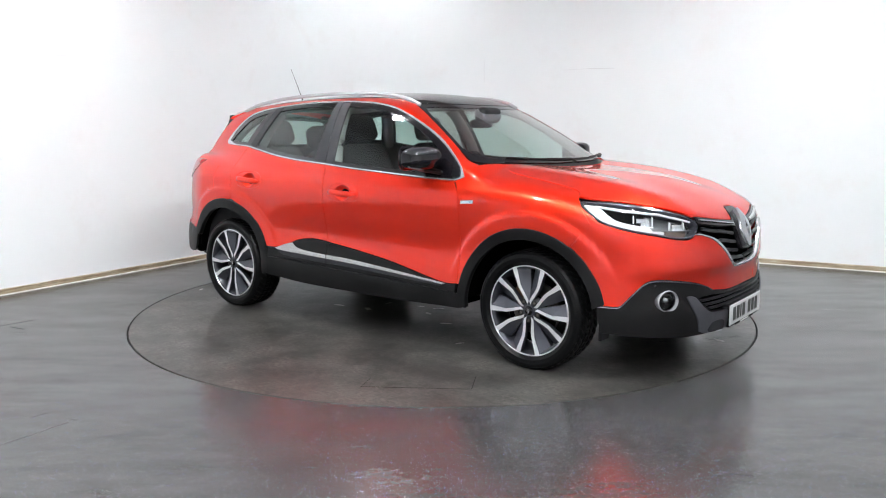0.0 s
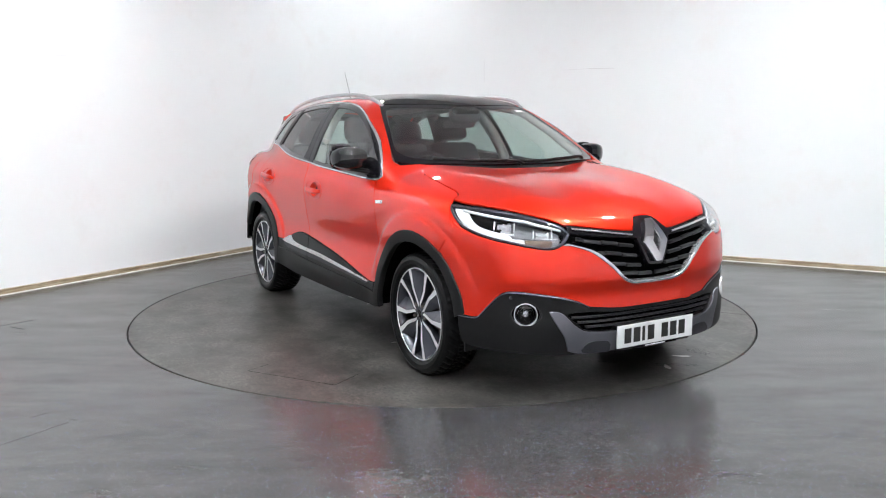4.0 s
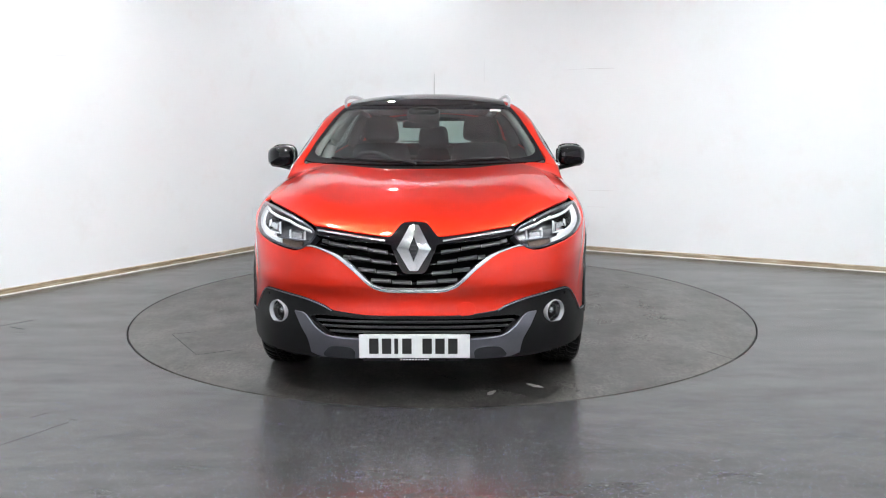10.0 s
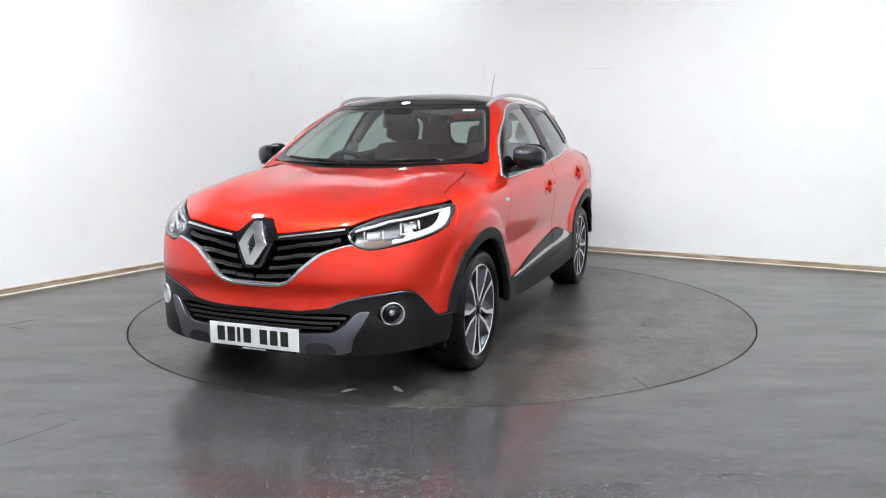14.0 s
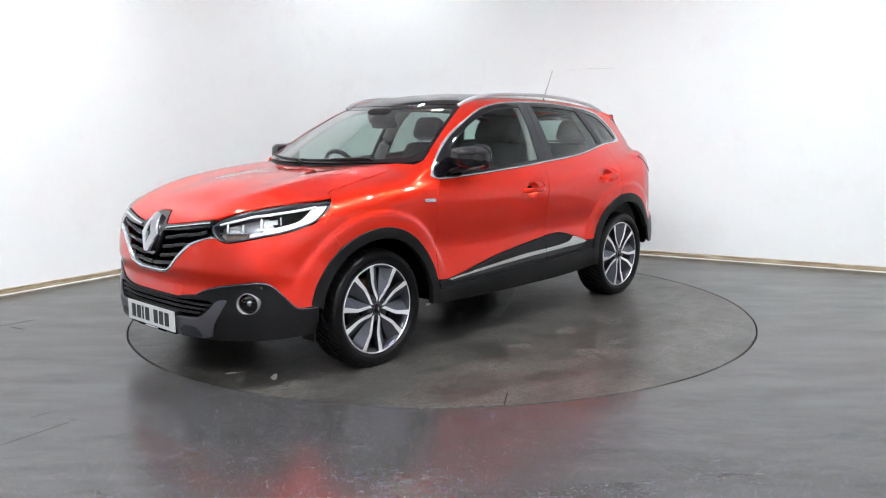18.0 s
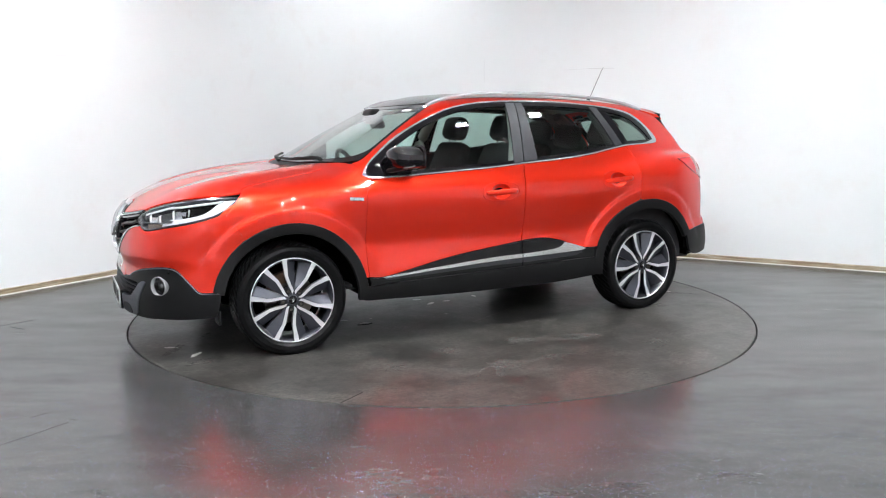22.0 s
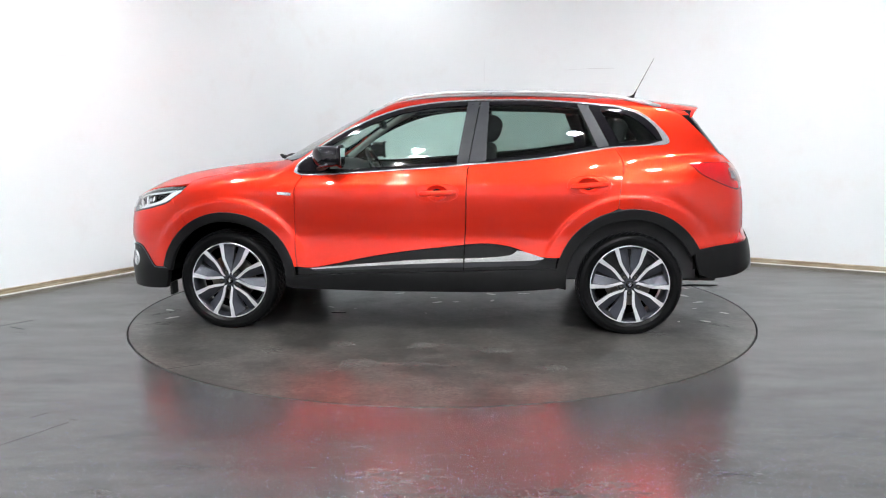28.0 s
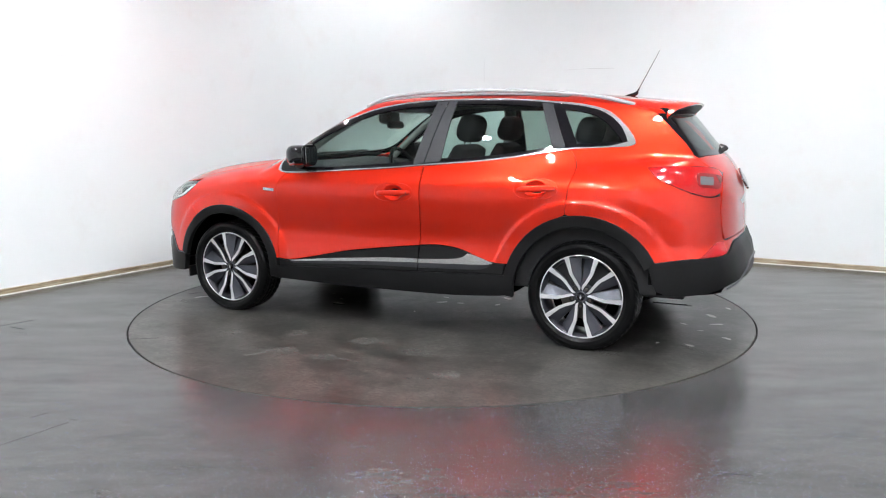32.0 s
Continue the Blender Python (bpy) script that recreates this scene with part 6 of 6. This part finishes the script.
    bm = box_bm(-0.010, 0.010, -0.003, -0.001, -0.010, 0.010, 0, 1, Matrix.Diagonal((0.75, 1, 1.1, 1)) @ Matrix.Rotation(radians(45), 4, "Y"))
    part("cap_mark", bm, MATT_CHROME, rim)
    part("brake_disc", lathe_bm([(0.075, -0.085), (0.150, -0.085), (0.152, -0.090), (0.152, -0.105), (0.075, -0.108)], 48, "y", True), DISC_STEEL, rim, "worn steel brake disc", True)
    bm = bmesh.new()
    n = 10
    for a0 in range(n):
        a = radians(20 + 70 * a0 / (n - 1)) if sx > 0 else radians(-200 + 70 * a0 / (n - 1) + 240)
        for r, y in ((0.10, -0.072), (0.165, -0.072), (0.165, -0.12), (0.10, -0.12)):
            bm.verts.new((r * math.cos(a), y, r * math.sin(a)))
    bm.verts.ensure_lookup_table()
    for j in range(n - 1):
        for q in range(4):
            bm.faces.new((bm.verts[4 * j + q], bm.verts[4 * j + (q + 1) % 4], bm.verts[4 * j + 4 + (q + 1) % 4], bm.verts[4 * j + 4 + q]))
    bm.faces.new(bm.verts[:4])
    bm.faces.new(bm.verts[-4:])
    bmesh.ops.recalc_face_normals(bm, faces=bm.faces)
    part("caliper", bm, CALIPER, rim, "rust-stained brake caliper")
    # dark backing plate behind the disc
    part("backing_plate", lathe_bm([(0.0001, -0.125), (0.21, -0.125), (0.215, -0.13), (0.0001, -0.135)], 32, "y"), SHELL, rim)
    return rim


def place_wheels():
    first = build_wheel(1, 1)
    first.matrix_basis = pose(WHEEL_X, WHEEL_Y + 0.004, 0.327) @ Matrix.Rotation(radians(-11), 4, "Y")
    wheels = [first]
    for sx, sy, spin in ((-1, 1, 0), (1, -1, 0), (-1, -1, -4)):
        wheels.append(copy_thing(first, pose(sx * WHEEL_X, sy * (WHEEL_Y + 0.004), 0.327, 0, 0, 0 if sy > 0 else 180) @ Matrix.Rotation(radians(spin), 4, "Y")))
    # each tyre is pressed flat where it stands
    for w in wheels:
        tyre = next(c for c in w.children if c.name.startswith("tyre"))
        tyre.data = tyre.data.copy()
        back = w.matrix_basis.inverted()
        for v in tyre.data.vertices:
            q = w.matrix_basis @ v.co
            if q.z < 0.0005:
                q.z = 0.0005
                v.co = back @ q


def pad(x0, x1, y0, y1, z0, z1, bevel, lean=0.0, pivot=(0, 0, 0), taper=1.0, belly=0.0):
    """A padded block with rounded edges, leaned back about a pivot and narrowed towards its top."""
    bm = box_bm(x0, x1, y0, y1, z0, z1)
    bmesh.ops.subdivide_edges(bm, edges=bm.edges[:], cuts=5, use_grid_fill=True)
    cx, cy, cz = (x0 + x1) / 2, (y0 + y1) / 2, (z0 + z1) / 2
    hx, hy, hz = (x1 - x0) / 2, (y1 - y0) / 2, (z1 - z0) / 2
    for v in bm.verts:
        d = np.array([(v.co.x - cx) / hx, (v.co.y - cy) / hy, (v.co.z - cz) / hz])
        r = np.array([min(bevel / hx, 1), min(bevel / hy, 1), min(bevel / hz, 1)])
        core = np.clip(d, -(1 - r), 1 - r)
        e = (d - core) / np.maximum(r, 1e-6)
        L = np.linalg.norm(e)
        if L > 1e-6:
            e = e / L * min(L, 1.0)
        d2 = core + e * r
        t = (d2[2] + 1) / 2
        w = 1 + (taper - 1) * t
        v.co = (cx + hx * d2[0] + belly * (1 - d2[1] ** 2) * (1 - d2[2] ** 2) * np.sign(d2[0]) * abs(d2[0]), cy + hy * d2[1] * w, cz + hz * d2[2])
    bm.transform(Matrix.Translation(pivot) @ Matrix.Rotation(radians(-lean), 4, "Y") @ Matrix.Translation([-q for q in pivot]))
    return bm


def build_seat(name, x, y, width, base_z, height, label):
    seat = part(name, pad(x - 0.25, x + 0.27, y - width / 2, y + width / 2, base_z - 0.14, base_z + 0.03, 0.06), SEAT, car, label, True)
    piv = (x - 0.24, y, base_z)
    part("backrest", pad(x - 0.30, x - 0.17, y - width / 2, y + width / 2, base_z - 0.02, base_z + height, 0.06, 20, piv, 0.80, 0.02), SEAT, seat, "", True)
    part("headrest", pad(x - 0.290, x - 0.160, y - 0.140, y + 0.140, base_z + height + 0.015, base_z + height + 0.200, 0.055, 18, piv, 0.86, 0.01), SEAT, seat, "padded black headrest", True)
    for k in (-0.05, 0.05):
        bm = tube_bm([(x - 0.225, y + k, base_z + height - 0.03), (x - 0.222, y + k, base_z + height + 0.06)], 0.006, 8)
        bm.transform(Matrix.Translation(piv) @ Matrix.Rotation(radians(-18), 4, "Y") @ Matrix.Translation([-q for q in piv]))
        part("headrest_post", bm, CHROME, seat, "", True)


def build_cabin():
    part("cabin_floor", box_bm(-1.9, 1.0, -0.72, 0.72, 0.33, 0.36, 0.01), DASH, car)
    for y in (-0.385, 0.385):
        build_seat("front_seat", 0.02, y, 0.54, 0.68, 0.57, "black fabric front seat")
    for y, w in ((-0.44, 0.46), (0.0, 0.36), (0.44, 0.46)):
        build_seat("rear_seat", -0.84, y, w, 0.72, 0.50 if y else 0.46, "black fabric rear seat")
    # dashboard
    bm = bmesh.new()
    rows = []
    for i in range(13):
        y = -0.74 + 1.48 * i / 12
        b = 0.045 * math.exp(-((y + 0.37) / 0.20) ** 2)
        e = -0.10 * (abs(y) / 0.74) ** 2
        rows.append([bm.verts.new((x + e, y, z)) for x, z in ((1.06, 1.085), (0.90, 1.085 + b * 0.5), (0.72, 1.060 + b), (0.63, 1.020 + b), (0.60, 0.95), (0.63, 0.80), (0.72, 0.62), (0.90, 0.50))])
    for a, b in zip(rows, rows[1:]):
        for j in range(7):
            bm.faces.new((a[j], a[j + 1], b[j + 1], b[j]))
    bmesh.ops.recalc_face_normals(bm, faces=bm.faces)
    part("dashboard", bm, DASH, car, "black plastic dashboard", True)
    part("dash_screen", box_bm(0.605, 0.625, -0.10, 0.10, 0.92, 1.02, 0.006), GLOSS, car, "black dashboard screen")
    # steering wheel on the right-hand side
    m = pose(0.50, -0.37, 1.004, 0, -64, 0)
    ring = [(0.185 * math.cos(a), 0.185 * math.sin(a), 0) for a in np.linspace(0, 2 * math.pi, 40, endpoint=False)]
    bm = tube_bm(ring, 0.0165, 10, 1.0, True)
    bm.transform(m)
    sw = part("steering_wheel", bm, GLOSS, car, "black leather steering wheel", True)
    bm = join_bm(pad(-0.07, 0.07, -0.08, 0.08, -0.04, 0.02, 0.03), box_bm(-0.02, 0.02, -0.175, 0.175, -0.012, 0.004, 0.006), box_bm(-0.175, -0.03, -0.018, 0.018, -0.012, 0.004, 0.006))
    bm.transform(m)
    part("steering_boss", bm, DASH, sw, "", True)
    part("steering_column", tube_bm([(0.52, -0.37, 0.97), (0.75, -0.37, 0.86)], 0.04, 12), DASH, car, "", True)
    # inner mirror with sensor housing
    part("inner_mirror", pad(0.395, 0.425, -0.165, 0.085, 1.330, 1.390, 0.02, -10, (0.41, 0, 1.375)), TRIM, car, "black interior mirror", True)
    part("sensor_housing", pad(0.40, 0.50, -0.13, 0.09, 1.365, 1.470, 0.04), TRIM, car, "black sensor housing behind the windscreen", True)
    # door linings and pillar linings
    for s in SIDES:
        bm = bmesh.new()
        rows = []
        for x in np.linspace(0.72, -1.75, 26):
            top = float(np.interp(-x, [-p[0] for p in BELT], [p[1] for p in BELT])) + 0.014
            col = []
            for z in (0.36, 0.60, 0.80, 0.95, top - 0.03, top):
                w = float(body_width(x, max(z, 0.5)))
                col.append(bm.verts.new((x, s * (w - (0.05 if z > 0.99 else 0.09)), z)))
            rows.append(col)
        for a, b in zip(rows, rows[1:]):
            for j in range(5):
                bm.faces.new((a[j], a[j + 1], b[j + 1], b[j]))
        bmesh.ops.recalc_face_normals(bm, faces=bm.faces)
        part("door_lining", bm, DASH, car, "black inner door lining", True)
        for pts, rad in (([(0.80, 0.735, 1.10), (0.55, 0.655, 1.285), (0.34, 0.575, 1.415), (0.22, 0.530, 1.47)], 0.026),
                         ([(-0.24, 0.800, 1.08), (-0.28, 0.735, 1.25), (-0.325, 0.630, 1.42), (-0.345, 0.560, 1.485)], 0.042),
                         ([(-1.14, 0.715, 1.19), (-1.10, 0.655, 1.32), (-1.04, 0.575, 1.45)], 0.045),
                         ([(-1.70, 0.560, 1.16), (-1.64, 0.520, 1.28), (-1.54, 0.470, 1.38), (-1.44, 0.440, 1.43)], 0.042)):
            bm = tube_bm(smooth_line([(x, s * y, z) for x, y, z in pts], 4), rad, 10)
            part("pillar_lining", bm, LINING if pts[0][0] > -0.3 else DASH, car, "pale grey pillar lining" if pts[0][0] > -0.3 else "dark pillar lining", True)
        rail = [(0.25, 0.545, 1.455), (0.0, 0.535, 1.485), (-0.4, 0.530, 1.495), (-0.9, 0.520, 1.480), (-1.4, 0.490, 1.440)]
        part("roof_lining_edge", tube_bm(smooth_line([(x, s * y, z) for x, y, z in rail], 4), 0.028, 8), DASH, car, "", True)
    part("parcel_shelf", box_bm(-1.92, -1.22, -0.62, 0.62, 1.05, 1.08, 0.012), DASH, car, "black parcel shelf")


def body_width(x, z):
    """Half the outer width of the car at x, z."""
    return abs(on_side(x, z)[0][1])


build_shell()
place_wheels()
build_cabin()


# ---- what moves: the turntable turns, and the car on it ----
OFFSET = (0.0477, -0.0915)


def heading(t):
    return -38.588 - 5.2026 * t + 0.4469 * t * (t - 32.0) / 256.0


def build_scrap():
    """A torn black sliver with a pale curled edge."""
    ob = tagged(new("scrap"), "small torn black scrap lying on the turntable", "scrap")
    bm = bmesh.new()
    rnd = random.Random(3)
    rows = []
    for i in range(8):
        u = -0.055 + 0.11 * i / 7
        w = 0.020 * (1 - abs(2 * i / 7 - 0.8)) + 0.004
        rows.append([bm.verts.new((u, v * w + rnd.uniform(-0.002, 0.002), 0.002 + h)) for v, h in ((-1, 0.0), (-0.2, 0.003), (0.6, 0.006), (1, 0.0))])
    for a, b in zip(rows, rows[1:]):
        for k in range(4):
            bm.faces.new((a[k], a[(k + 1) % 4], b[(k + 1) % 4], b[k]))
    bm.faces.new(rows[0])
    bm.faces.new(rows[-1])
    bmesh.ops.recalc_face_normals(bm, faces=bm.faces)
    bmesh.ops.translate(bm, verts=bm.verts[:], vec=(0, 0, -min(v.co.z for v in bm.verts)))
    part("sliver", bm, INK, ob)
    part("curled_edge", tube_bm([(-0.045, -0.004, 0.004), (0.0, -0.007, 0.008), (0.050, -0.003, 0.005)], [0.002, 0.004, 0.002], 6), FLAKE, ob, "pale curled edge")
    return ob


scrap = build_scrap()


def motions():
    times = [i * 1.0 for i in range(33)]
    walk(turntable, [(t, pose(0, 0, 0, 0, 0, heading(t))) for t in times])
    walk(car, [(t, pose(0, 0, 0, 0, 0, heading(t)) @ pose(OFFSET[0], OFFSET[1], 0)) for t in times])
    walk(scrap, [(t, pose(0, 0, 0, 0, 0, heading(t)) @ pose(0.739, 0.285, 0, 0, 0, 4)) for t in times])


motions()
